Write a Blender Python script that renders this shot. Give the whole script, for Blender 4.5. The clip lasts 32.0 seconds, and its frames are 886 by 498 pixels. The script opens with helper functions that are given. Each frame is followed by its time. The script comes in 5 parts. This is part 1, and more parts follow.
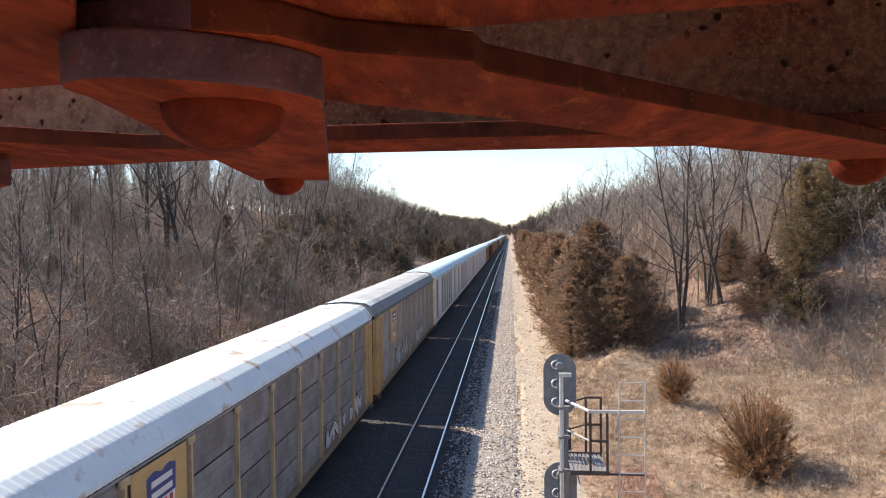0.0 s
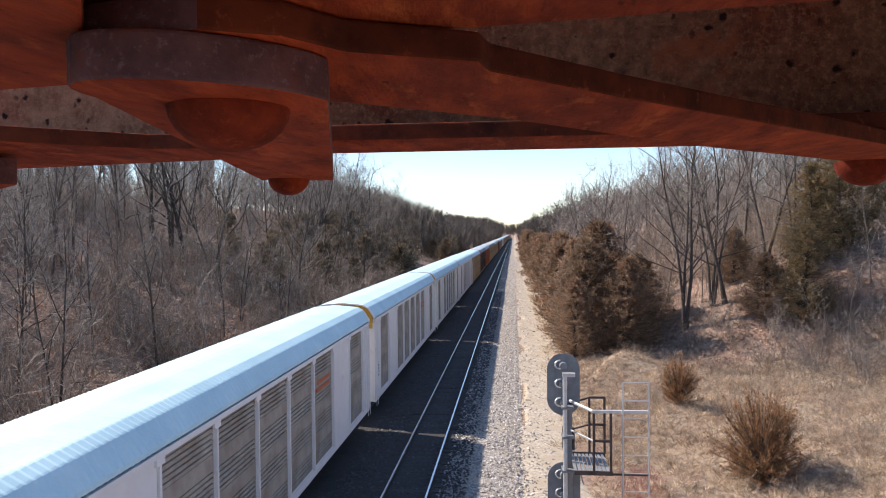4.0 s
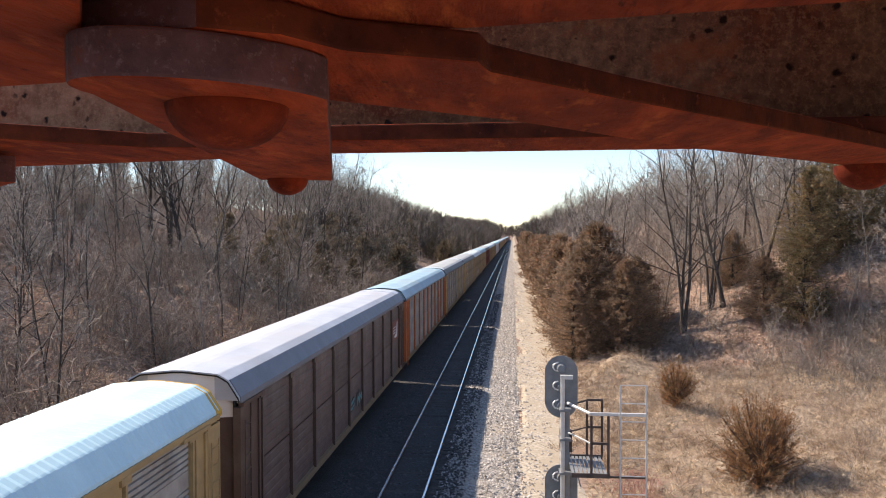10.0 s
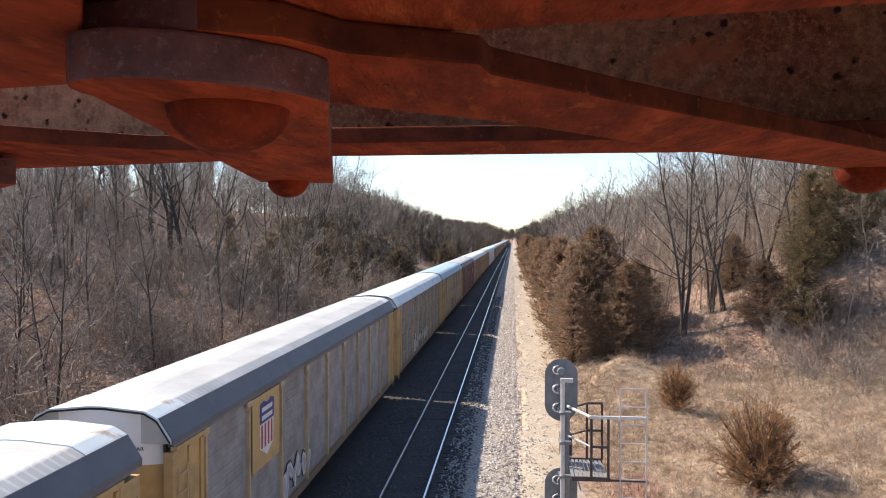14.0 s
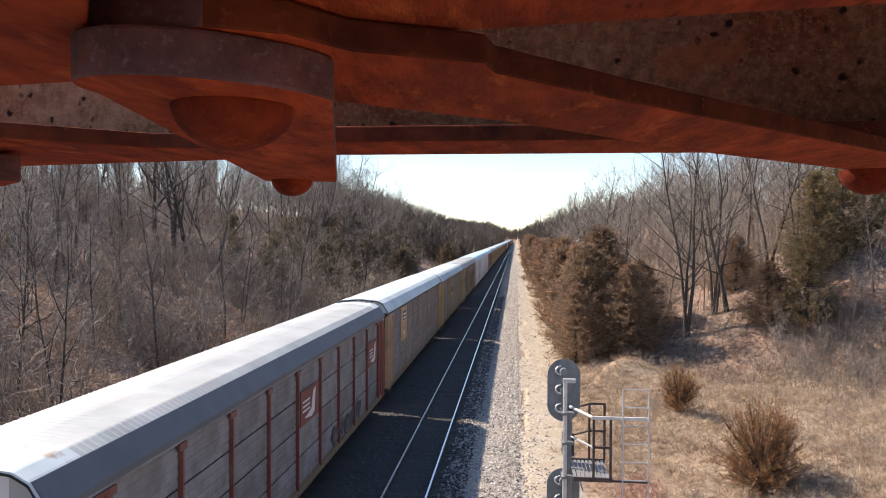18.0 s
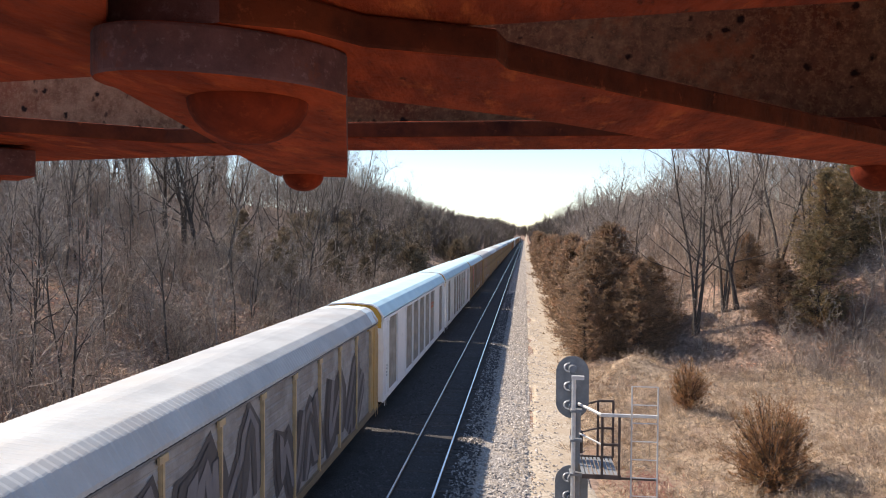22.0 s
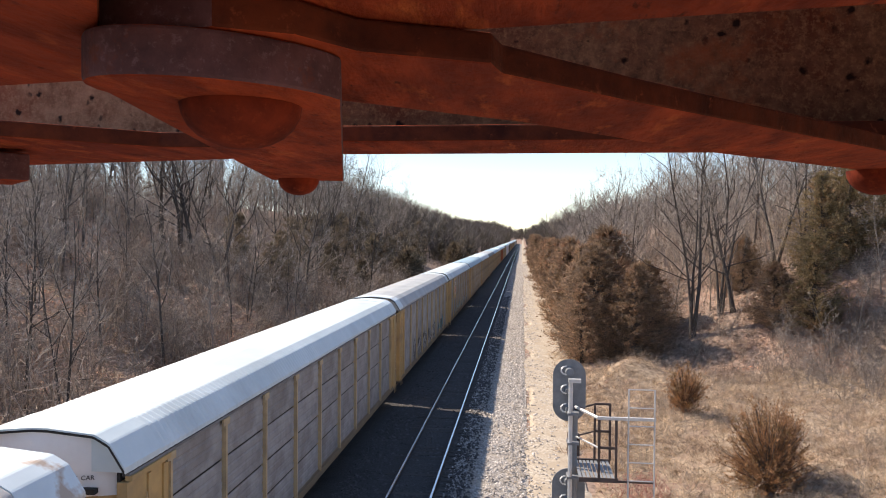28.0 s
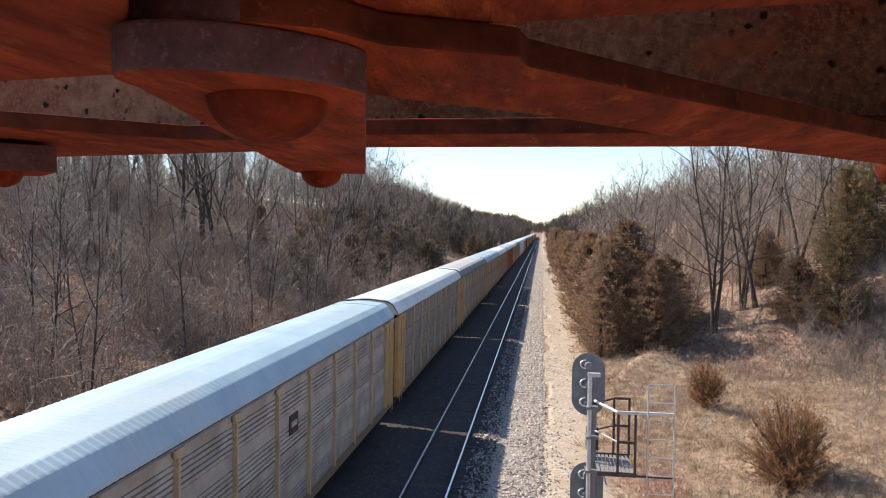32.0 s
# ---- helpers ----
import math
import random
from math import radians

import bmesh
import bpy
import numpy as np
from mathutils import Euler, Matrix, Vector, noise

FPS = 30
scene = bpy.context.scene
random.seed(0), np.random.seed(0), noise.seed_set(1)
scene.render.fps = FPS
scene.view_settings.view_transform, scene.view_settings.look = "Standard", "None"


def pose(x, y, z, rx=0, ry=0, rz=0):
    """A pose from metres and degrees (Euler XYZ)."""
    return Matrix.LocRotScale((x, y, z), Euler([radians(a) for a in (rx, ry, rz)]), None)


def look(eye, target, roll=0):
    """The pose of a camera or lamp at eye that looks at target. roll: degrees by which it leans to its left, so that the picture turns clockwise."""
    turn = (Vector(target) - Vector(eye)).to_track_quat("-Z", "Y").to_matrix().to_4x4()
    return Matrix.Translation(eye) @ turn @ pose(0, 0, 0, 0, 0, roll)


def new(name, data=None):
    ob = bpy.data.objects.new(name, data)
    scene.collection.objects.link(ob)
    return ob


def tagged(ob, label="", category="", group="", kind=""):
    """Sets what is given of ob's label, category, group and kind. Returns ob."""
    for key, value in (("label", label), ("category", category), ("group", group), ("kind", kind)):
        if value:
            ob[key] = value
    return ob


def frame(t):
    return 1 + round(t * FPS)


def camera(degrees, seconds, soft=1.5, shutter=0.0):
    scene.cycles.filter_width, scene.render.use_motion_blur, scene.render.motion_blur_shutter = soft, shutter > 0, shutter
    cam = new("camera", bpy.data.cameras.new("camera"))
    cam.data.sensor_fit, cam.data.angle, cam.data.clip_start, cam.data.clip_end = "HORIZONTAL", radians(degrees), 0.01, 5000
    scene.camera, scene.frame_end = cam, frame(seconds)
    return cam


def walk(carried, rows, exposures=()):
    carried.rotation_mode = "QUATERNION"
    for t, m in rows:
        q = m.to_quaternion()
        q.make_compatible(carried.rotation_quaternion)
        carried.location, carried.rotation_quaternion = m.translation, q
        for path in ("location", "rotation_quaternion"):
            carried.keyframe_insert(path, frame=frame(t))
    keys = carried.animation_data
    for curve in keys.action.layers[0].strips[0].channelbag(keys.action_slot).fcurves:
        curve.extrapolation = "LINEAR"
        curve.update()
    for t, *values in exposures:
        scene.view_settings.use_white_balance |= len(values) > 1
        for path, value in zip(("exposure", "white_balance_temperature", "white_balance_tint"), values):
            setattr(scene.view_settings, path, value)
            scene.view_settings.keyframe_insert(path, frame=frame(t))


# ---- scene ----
cam = camera(62.2, 32.0, soft=1.0)
CAM_Z = 8.9
# seconds, shift in mm (x, y, z), turn in degrees (pitch, roll, yaw)
PATH = [
    (0, 0.4, -1.6, -0.0, -1.197, 0.629, 5.196),
    (0.5, 0.4, -1.5, -0.0, -1.150, 0.583, 5.541),
    (1, 0.2, -1.8, 0.0, -1.216, 0.560, 5.454),
    (1.5, 0.3, -1.4, 0.0, -1.214, 0.542, 5.380),
    (2, 0.2, -1.5, 0.1, -1.232, 0.575, 5.403),
    (2.5, 0.2, -1.5, 0.2, -1.231, 0.564, 5.390),
    (3, 0.0, -1.5, 0.3, -1.258, 0.539, 5.401),
    (3.5, -0.1, -1.5, 0.3, -1.250, 0.515, 5.478),
    (5.5, 0.1, -1.9, 0.5, -1.085, 0.621, 5.470),
    (6, 0.2, -1.7, 0.5, -1.039, 0.638, 5.540),
    (6.5, 0.3, -1.5, 0.4, -1.035, 0.650, 5.502),
    (7, 0.4, -1.1, 0.4, -1.028, 0.618, 5.312),
    (7.5, 0.4, -1.1, 0.3, -1.045, 0.534, 5.268),
    (8, 0.3, -1.1, 0.3, -1.093, 0.438, 5.250),
    (8.5, 0.2, -1.1, 0.2, -1.118, 0.348, 5.434),
    (9, 0.1, -1.1, 0.2, -1.140, 0.269, 5.513),
    (9.5, 0.0, -1.0, 0.1, -1.144, 0.192, 5.469),
    (10, 0.0, -0.9, -0.0, -1.114, 0.123, 5.403),
    (10.5, -0.0, -0.9, -0.1, -1.026, 0.075, 5.519),
    (11, 0.1, -0.6, -0.1, -0.961, 0.066, 5.465),
    (11.5, 0.1, -0.6, -0.0, -0.892, 0.086, 5.405),
    (12, 0.1, -0.7, -0.1, -0.863, 0.076, 5.412),
    (12.5, 0.0, -0.5, -0.0, -0.868, 0.046, 5.519),
    (13, -0.1, -0.3, -0.1, -0.880, 0.005, 5.490),
    (13.5, -0.1, -0.3, -0.0, -0.862, 0.007, 5.390),
    (14, -0.2, -0.6, -0.0, -0.894, 0.014, 5.417),
    (14.5, -0.2, -0.8, -0.0, -0.955, 0.018, 5.641),
    (16.5, -0.4, -0.6, -0.2, -0.939, -0.093, 5.737),
    (17, -0.4, -0.7, -0.2, -0.925, -0.110, 5.653),
    (17.5, -0.4, -0.6, -0.3, -0.907, -0.168, 5.646),
    (18, -0.4, -0.5, -0.3, -0.918, -0.262, 5.669),
    (18.5, -0.4, -0.2, -0.4, -0.925, -0.319, 5.621),
    (19, -0.5, -0.6, -0.6, -1.075, -0.354, 5.584),
    (19.5, -0.8, -1.4, -0.9, -1.304, -0.436, 5.886),
    (20, -1.1, -2.5, -1.0, -1.374, -0.437, 6.167),
    (20.5, -1.1, -2.9, -1.0, -1.398, -0.426, 6.349),
    (21, -1.0, -2.9, -1.1, -1.403, -0.326, 6.527),
    (21.5, -0.9, -3.0, -1.1, -1.341, -0.374, 6.361),
    (22, -1.1, -2.9, -1.1, -1.197, -0.438, 6.370),
    (22.5, -1.3, -2.9, -1.1, -1.126, -0.510, 6.353),
    (23, -1.3, -2.5, -1.0, -1.093, -0.550, 6.295),
    (23.5, -1.3, -2.4, -0.9, -1.031, -0.539, 6.223),
    (24, -1.2, -2.1, -0.8, -1.004, -0.479, 6.179),
    (24.5, -1.1, -2.0, -0.7, -0.964, -0.393, 6.159),
    (25, -1.0, -1.7, -0.6, -0.895, -0.335, 6.066),
    (25.5, -0.9, -1.7, -0.6, -0.861, -0.310, 6.022),
    (27.5, -0.8, -1.5, -0.5, -0.894, -0.392, 5.806),
    (28, -0.7, -1.2, -0.5, -0.949, -0.403, 6.116),
    (28.5, -0.8, -1.4, -0.4, -0.947, -0.401, 6.269),
    (29, -0.9, -1.5, -0.3, -0.793, -0.441, 6.369),
    (29.5, -1.0, -1.8, -0.1, -0.783, -0.441, 6.828),
    (30, -1.4, -1.8, 0.2, -0.993, -0.483, 7.095),
    (30.5, -1.7, -1.8, 0.4, -1.633, -0.475, 7.356),
    (31, -2.2, -1.7, 0.4, -1.639, -0.575, 7.616),
    (31.5, -2.2, -1.6, 0.1, -1.593, -0.652, 7.726),
    (32, -2.2, -1.5, -0.0, -1.534, -0.719, 7.645),
]

walk(cam, [(t, pose(x / 1000, y / 1000, CAM_Z + z / 1000, 90 + p, r, w)) for t, x, y, z, p, r, w in PATH],
     exposures=[(0, 0.68, 7350, 15), (1.5, 0.68, 7350, 15), (3, 0.58, 6950, 15), (5.5, 0.50, 6850, 15), (8, 0.50, 6850, 15), (10, 0.60, 7350, 15), (12, 0.66, 7350, 15), (14, 0.71, 7350, 15), (17, 0.66, 7350, 15), (21.5, 0.60, 7350, 15), (23.5, 0.57, 6900, 15), (25.5, 0.55, 6850, 15), (28, 0.64, 7350, 15), (32, 0.54, 7350, 15)])

# ---- daylight ----
SUN_UP, SUN_ROUND = radians(43.9), radians(-72)   # height, and turn from +y towards +x
world = bpy.data.worlds.new("sky")
scene.world = world
world.use_nodes = True
wn = world.node_tree
sky = wn.nodes.new("ShaderNodeTexSky")
sky.sky_type = "NISHITA"
sky.sun_disc = False
sky.sun_elevation, sky.sun_rotation = SUN_UP, SUN_ROUND
sky.air_density, sky.dust_density, sky.ozone_density = 0.9, 0.0, 3.2
wn.nodes["Background"].inputs[1].default_value = 0.15
wn.links.new(sky.outputs[0], wn.nodes["Background"].inputs[0])
sun = new("sun", bpy.data.lights.new("sun", "SUN"))
sun.data.energy, sun.data.angle, sun.data.color = 4.9, radians(0.6), (1.0, 0.94, 0.85)
way = Vector((math.sin(SUN_ROUND) * math.cos(SUN_UP), math.cos(SUN_ROUND) * math.cos(SUN_UP), math.sin(SUN_UP)))
sun.matrix_world = look(way * 50, (0, 0, 0))

# ---- materials ----
def surf(name, dark, light, rough=0.7, metal=0.0, scale=6.0, stain=None, stain_scale=0.7, stain_cut=(0.5, 0.7), bump=0.15, bump_scale=40.0,
         stretch=(1, 1, 1), vary=0.0, coords="Object", spec=0.4):
    """A surface of two close tones with grain, larger stains and fine relief."""
    m = bpy.data.materials.new(name)
    m.use_nodes = True
    n, l = m.node_tree.nodes, m.node_tree.links
    b = n["Principled BSDF"]
    b.inputs["Roughness"].default_value, b.inputs["Metallic"].default_value = rough, metal
    b.inputs["Specular IOR Level"].default_value = spec
    tc, mp = n.new("ShaderNodeTexCoord"), n.new("ShaderNodeMapping")
    mp.inputs["Scale"].default_value = stretch
    l.new(tc.outputs[coords], mp.inputs[0])
    def grain(s, detail):
        t = n.new("ShaderNodeTexNoise")
        t.inputs["Scale"].default_value, t.inputs["Detail"].default_value, t.inputs["Roughness"].default_value = s, detail, 0.62
        l.new(mp.outputs[0], t.inputs["Vector"])
        return t
    g = grain(scale, 8)
    r = n.new("ShaderNodeValToRGB")
    r.color_ramp.elements[0].position, r.color_ramp.elements[1].position = 0.32, 0.68
    r.color_ramp.elements[0].color, r.color_ramp.elements[1].color = (*dark, 1), (*light, 1)
    l.new(g.outputs["Fac"], r.inputs[0])
    out = r.outputs[0]
    if stain:
        s = grain(stain_scale, 5)
        k = n.new("ShaderNodeMapRange")
        k.inputs[1].default_value, k.inputs[2].default_value = stain_cut
        l.new(s.outputs["Fac"], k.inputs[0])
        x = n.new("ShaderNodeMix")
        x.data_type = "RGBA"
        l.new(k.outputs[0], x.inputs[0])
        l.new(out, x.inputs[6])
        x.inputs[7].default_value = (*stain, 1)
        out = x.outputs[2]
    if vary:
        o, h, v = n.new("ShaderNodeObjectInfo"), n.new("ShaderNodeHueSaturation"), n.new("ShaderNodeMapRange")
        v.inputs[3].default_value, v.inputs[4].default_value = 1 - vary, 1 + vary
        l.new(o.outputs["Random"], v.inputs[0])
        l.new(v.outputs[0], h.inputs["Value"])
        l.new(out, h.inputs["Color"])
        out = h.outputs[0]
    l.new(out, b.inputs["Base Color"])
    if bump:
        q = n.new("ShaderNodeBump")
        q.inputs["Strength"].default_value = bump
        q.inputs["Distance"].default_value = 0.02
        w = grain(bump_scale, 6)
        l.new(w.outputs["Fac"], q.inputs["Height"])
        l.new(q.outputs[0], b.inputs["Normal"])
    return m


M = {}
M["litter"] = surf("leaf_litter", (0.115, 0.078, 0.058), (0.43, 0.305, 0.235), 0.95, scale=2.6, stain=(0.29, 0.155, 0.105), stain_scale=0.12, bump=0.8, bump_scale=9)
# Oil grime, coloured darker still for the shade beside the train.
M["oily_shaded"] = surf("oily_shaded_ballast", (0.018, 0.017, 0.017), (0.075, 0.070, 0.068), 0.9, scale=14, stain=(0.03, 0.027, 0.025), stain_scale=0.5, bump=1.0, bump_scale=22)
# Front edges of the bars: their shade and cool skylight mixed into the tone.
M["edge_shade"] = surf("purple_grey_shaded_steel", (0.050, 0.024, 0.029), (0.15, 0.074, 0.082), 0.75, scale=50, stain=(0.11, 0.032, 0.017), stain_scale=8, stain_cut=(0.50, 0.8), bump=0.2, bump_scale=170, spec=0.25)
M["gravel"] = surf("ballast_stone", (0.12, 0.108, 0.095), (0.60, 0.545, 0.485), 0.9, scale=9, stain=(0.46, 0.385, 0.30), stain_scale=0.6, bump=1.0, bump_scale=14)
M["dirt"] = surf("dry_dirt", (0.25, 0.21, 0.16), (0.60, 0.52, 0.42), 0.95, scale=7, stain=(0.39, 0.32, 0.24), stain_scale=0.9, stain_cut=(0.42, 0.62), bump=0.8, bump_scale=18)
M["tie"] = surf("creosoted_timber", (0.026, 0.021, 0.018), (0.075, 0.064, 0.056), 0.85, scale=9, stretch=(0.6, 6, 6), vary=0.35)
M["rail_top"] = surf("polished_rail_steel", (0.55, 0.54, 0.55), (0.7, 0.69, 0.69), 0.22, 1.0, scale=3, bump=0)
M["rail_side"] = surf("rusty_rail_steel", (0.07, 0.045, 0.035), (0.15, 0.10, 0.075), 0.8, scale=8)
M["rust"] = surf("rusted_beam_steel", (0.13, 0.021, 0.011), (0.40, 0.070, 0.026), 0.92, scale=55, stain=(0.11, 0.020, 0.012), stain_scale=11, stain_cut=(0.48, 0.78), bump=0.4, bump_scale=190, stretch=(1, 0.3, 1), spec=0.12)
M["rivet"] = surf("dark_rusty_rivet_steel", (0.075, 0.012, 0.007), (0.23, 0.037, 0.015), 0.9, scale=60, bump=0.10, bump_scale=200, spec=0.12)
# Rust darkened in colour for the shaded narrow faces of the beam.
M["rust_shaded"] = surf("dark_red_shaded_steel", (0.040, 0.011, 0.008), (0.13, 0.032, 0.015), 0.85, scale=40, stain=(0.17, 0.04, 0.015), stain_scale=14, stain_cut=(0.55, 0.8), bump=0.22, bump_scale=160, spec=0.15)
M["pitted"] = surf("pitted_rusty_plate", (0.09, 0.044, 0.025), (0.32, 0.165, 0.088), 0.9, scale=90, stain=(0.13, 0.036, 0.018), stain_scale=7, stain_cut=(0.42, 0.66), bump=0.3, bump_scale=300, spec=0.15)
# Tan copy of the pitted plate, its brighter left-hand light put into colour.
M["pitted_lit"] = surf("pitted_plate_lit_tan", (0.17, 0.078, 0.042), (0.42, 0.225, 0.13), 0.9, scale=60, stain=(0.26, 0.08, 0.04), stain_scale=9, stain_cut=(0.45, 0.7), bump=0.3, bump_scale=300, spec=0.15)
def add_pits(m):
    """Round dark pits, a few millimetres wide, in a scatter."""
    n, l = m.node_tree.nodes, m.node_tree.links
    b = n["Principled BSDF"]
    was = b.inputs["Base Color"].links[0].from_socket
    tc, v = n.new("ShaderNodeTexCoord"), n.new("ShaderNodeTexVoronoi")
    v.inputs["Scale"].default_value = 88
    wob, add = n.new("ShaderNodeTexNoise"), n.new("ShaderNodeVectorMath")
    wob.inputs["Scale"].default_value = 160
    l.new(tc.outputs["Object"], wob.inputs["Vector"])
    add.operation = "MULTIPLY_ADD"
    add.inputs[1].default_value = (0.007, 0.007, 0.007)
    l.new(wob.outputs["Color"], add.inputs[0])
    l.new(tc.outputs["Object"], add.inputs[2])
    l.new(add.outputs[0], v.inputs["Vector"])
    sep, pick, size = n.new("ShaderNodeSeparateColor"), n.new("ShaderNodeMapRange"), n.new("ShaderNodeMath")
    l.new(v.outputs["Color"], sep.inputs[0])
    pick.inputs[1].default_value, pick.inputs[2].default_value, pick.inputs[4].default_value = 0.18, 1.0, 0.40
    l.new(sep.outputs[0], pick.inputs[0])
    size.operation = "SUBTRACT"
    l.new(pick.outputs[0], size.inputs[0])
    l.new(v.outputs["Distance"], size.inputs[1])
    edge, x = n.new("ShaderNodeMapRange"), n.new("ShaderNodeMix")
    edge.inputs[2].default_value = 0.16
    l.new(size.outputs[0], edge.inputs[0])
    x.data_type = "RGBA"
    l.new(edge.outputs[0], x.inputs[0])
    l.new(was, x.inputs[6])
    x.inputs[7].default_value = (0.022, 0.010, 0.007, 1)
    l.new(x.outputs[2], b.inputs["Base Color"])


def add_flecks(m, colour, scale, cut, stretch=(1, 1, 1)):
    """Small scattered flecks and scratches of another tone."""
    n, l = m.node_tree.nodes, m.node_tree.links
    b = n["Principled BSDF"]
    was = b.inputs["Base Color"].links[0].from_socket
    tc, mp, t, k, x = (n.new(s) for s in ("ShaderNodeTexCoord", "ShaderNodeMapping", "ShaderNodeTexNoise", "ShaderNodeMapRange", "ShaderNodeMix"))
    mp.inputs["Scale"].default_value = stretch
    mp.inputs["Location"].default_value = (scale * 0.37, 3.1, 1.7)
    t.inputs["Scale"].default_value, t.inputs["Detail"].default_value, t.inputs["Roughness"].default_value = scale, 6, 0.7
    k.inputs[1].default_value, k.inputs[2].default_value = cut
    l.new(tc.outputs["Object"], mp.inputs[0])
    l.new(mp.outputs[0], t.inputs["Vector"])
    l.new(t.outputs["Fac"], k.inputs[0])
    x.data_type = "RGBA"
    l.new(k.outputs[0], x.inputs[0])
    l.new(was, x.inputs[6])
    x.inputs[7].default_value = (*colour, 1)
    l.new(x.outputs[2], b.inputs["Base Color"])


add_flecks(M["pitted"], (0.38, 0.20, 0.10), 260, (0.48, 0.80))
add_pits(M["pitted"])
add_flecks(M["pitted"], (0.30, 0.085, 0.03), 16, (0.56, 0.72))
add_flecks(M["pitted_lit"], (0.46, 0.26, 0.15), 260, (0.48, 0.80))
add_pits(M["pitted_lit"])
add_flecks(M["rust"], (0.52, 0.135, 0.042), 70, (0.56, 0.78), (1, 0.3, 1))
add_flecks(M["rust"], (0.075, 0.015, 0.010), 22, (0.60, 0.78), (1, 0.5, 1))
add_flecks(M["rust"], (0.055, 0.014, 0.009), 150, (0.60, 0.72), (1, 0.3, 1))
add_flecks(M["edge_shade"], (0.19, 0.125, 0.14), 420, (0.56, 0.74))
add_flecks(M["edge_shade"], (0.17, 0.045, 0.02), 60, (0.58, 0.74))
add_flecks(M["rust_shaded"], (0.26, 0.075, 0.035), 120, (0.60, 0.74))
add_flecks(M["rivet"], (0.26, 0.055, 0.02), 200, (0.56, 0.74))
M["bark"] = surf("grey_bark", (0.032, 0.026, 0.023), (0.125, 0.102, 0.088), 0.9, scale=5, stretch=(4, 4, 1), bump=0.5, vary=0.3)
M["bark_pale"] = surf("thin_grey_stems", (0.11, 0.09, 0.078), (0.26, 0.22, 0.19), 0.9, scale=5, stretch=(4, 4, 1), bump=0.2, vary=0.3)
M["twig"] = surf("bare_twigs", (0.18, 0.148, 0.126), (0.44, 0.375, 0.32), 0.9, scale=3, bump=0, vary=0.25)
M["brush"] = surf("dark_brush_twigs", (0.15, 0.115, 0.09), (0.46, 0.375, 0.305), 0.9, scale=1.5, stain=(0.25, 0.15, 0.105), stain_scale=0.25, stain_cut=(0.52, 0.75), bump=0)
M["cedar"] = surf("winter_cedar_sprays", (0.165, 0.115, 0.074), (0.40, 0.27, 0.18), 0.85, scale=2.2, stain=(0.36, 0.205, 0.13), stain_scale=0.8, bump=0, vary=0.25)
M["cedar_dull"] = surf("dull_olive_cedar_sprays", (0.095, 0.078, 0.052), (0.28, 0.22, 0.155), 0.85, scale=2.2, stain=(0.20, 0.135, 0.09), stain_scale=0.8, bump=0, vary=0.25)
M["cedar_green"] = surf("green_cedar_sprays", (0.15, 0.125, 0.068), (0.42, 0.31, 0.165), 0.85, scale=2.2, stain=(0.38, 0.22, 0.12), stain_scale=0.8, bump=0, vary=0.2)
M["cedar_red"] = surf("bronzed_cedar_sprays", (0.16, 0.092, 0.05), (0.46, 0.24, 0.12), 0.85, scale=4, stain=(0.19, 0.145, 0.072), stain_scale=1.3, bump=0, vary=0.1)
M["grass"] = surf("dry_grass", (0.27, 0.185, 0.12), (0.76, 0.61, 0.45), 0.95, scale=1.6, stain=(0.22, 0.135, 0.092), stain_scale=0.25, bump=0)
M["leaf"] = surf("fallen_oak_leaves", (0.20, 0.115, 0.08), (0.62, 0.46, 0.36), 0.9, scale=9, stain=(0.46, 0.20, 0.12), stain_scale=0.35, bump=0)
M["soil"] = surf("matted_dead_grass", (0.085, 0.056, 0.037), (0.44, 0.335, 0.235), 0.95, scale=3.0, stain=(0.24, 0.15, 0.105), stain_scale=0.35, bump=0.8, bump_scale=14)
M["far_twig"] = surf("distant_bare_woods", (0.085, 0.068, 0.060), (0.20, 0.165, 0.145), 0.9, scale=0.3, stain=(0.07, 0.060, 0.042), stain_scale=0.03, stain_cut=(0.45, 0.6), bump=0)
M["grey_metal"] = surf("grey_signal_paint", (0.16, 0.17, 0.18), (0.24, 0.25, 0.26), 0.6, scale=4, bump=0.05)
M["pale_metal"] = surf("galvanised_steel", (0.5, 0.5, 0.5), (0.66, 0.66, 0.65), 0.45, 0.3, scale=5, bump=0.05)
M["dark_metal"] = surf("dark_brown_iron", (0.05, 0.035, 0.03), (0.11, 0.08, 0.07), 0.7, scale=6, bump=0.1)
M["black"] = surf("black_steel", (0.015, 0.014, 0.013), (0.04, 0.036, 0.033), 0.75, scale=4)

def leafy(key, share=0.35):
    """Thin leaves and blades let some light through."""
    m = M[key]
    n, l = m.node_tree.nodes, m.node_tree.links
    b, mix, t = n["Principled BSDF"], n.new("ShaderNodeMixShader"), n.new("ShaderNodeBsdfTranslucent")
    mix.inputs[0].default_value = share
    l.new(b.inputs["Base Color"].links[0].from_socket, t.inputs[0])
    l.new(b.outputs[0], mix.inputs[1])
    l.new(t.outputs[0], mix.inputs[2])
    l.new(mix.outputs[0], n["Material Output"].inputs[0])


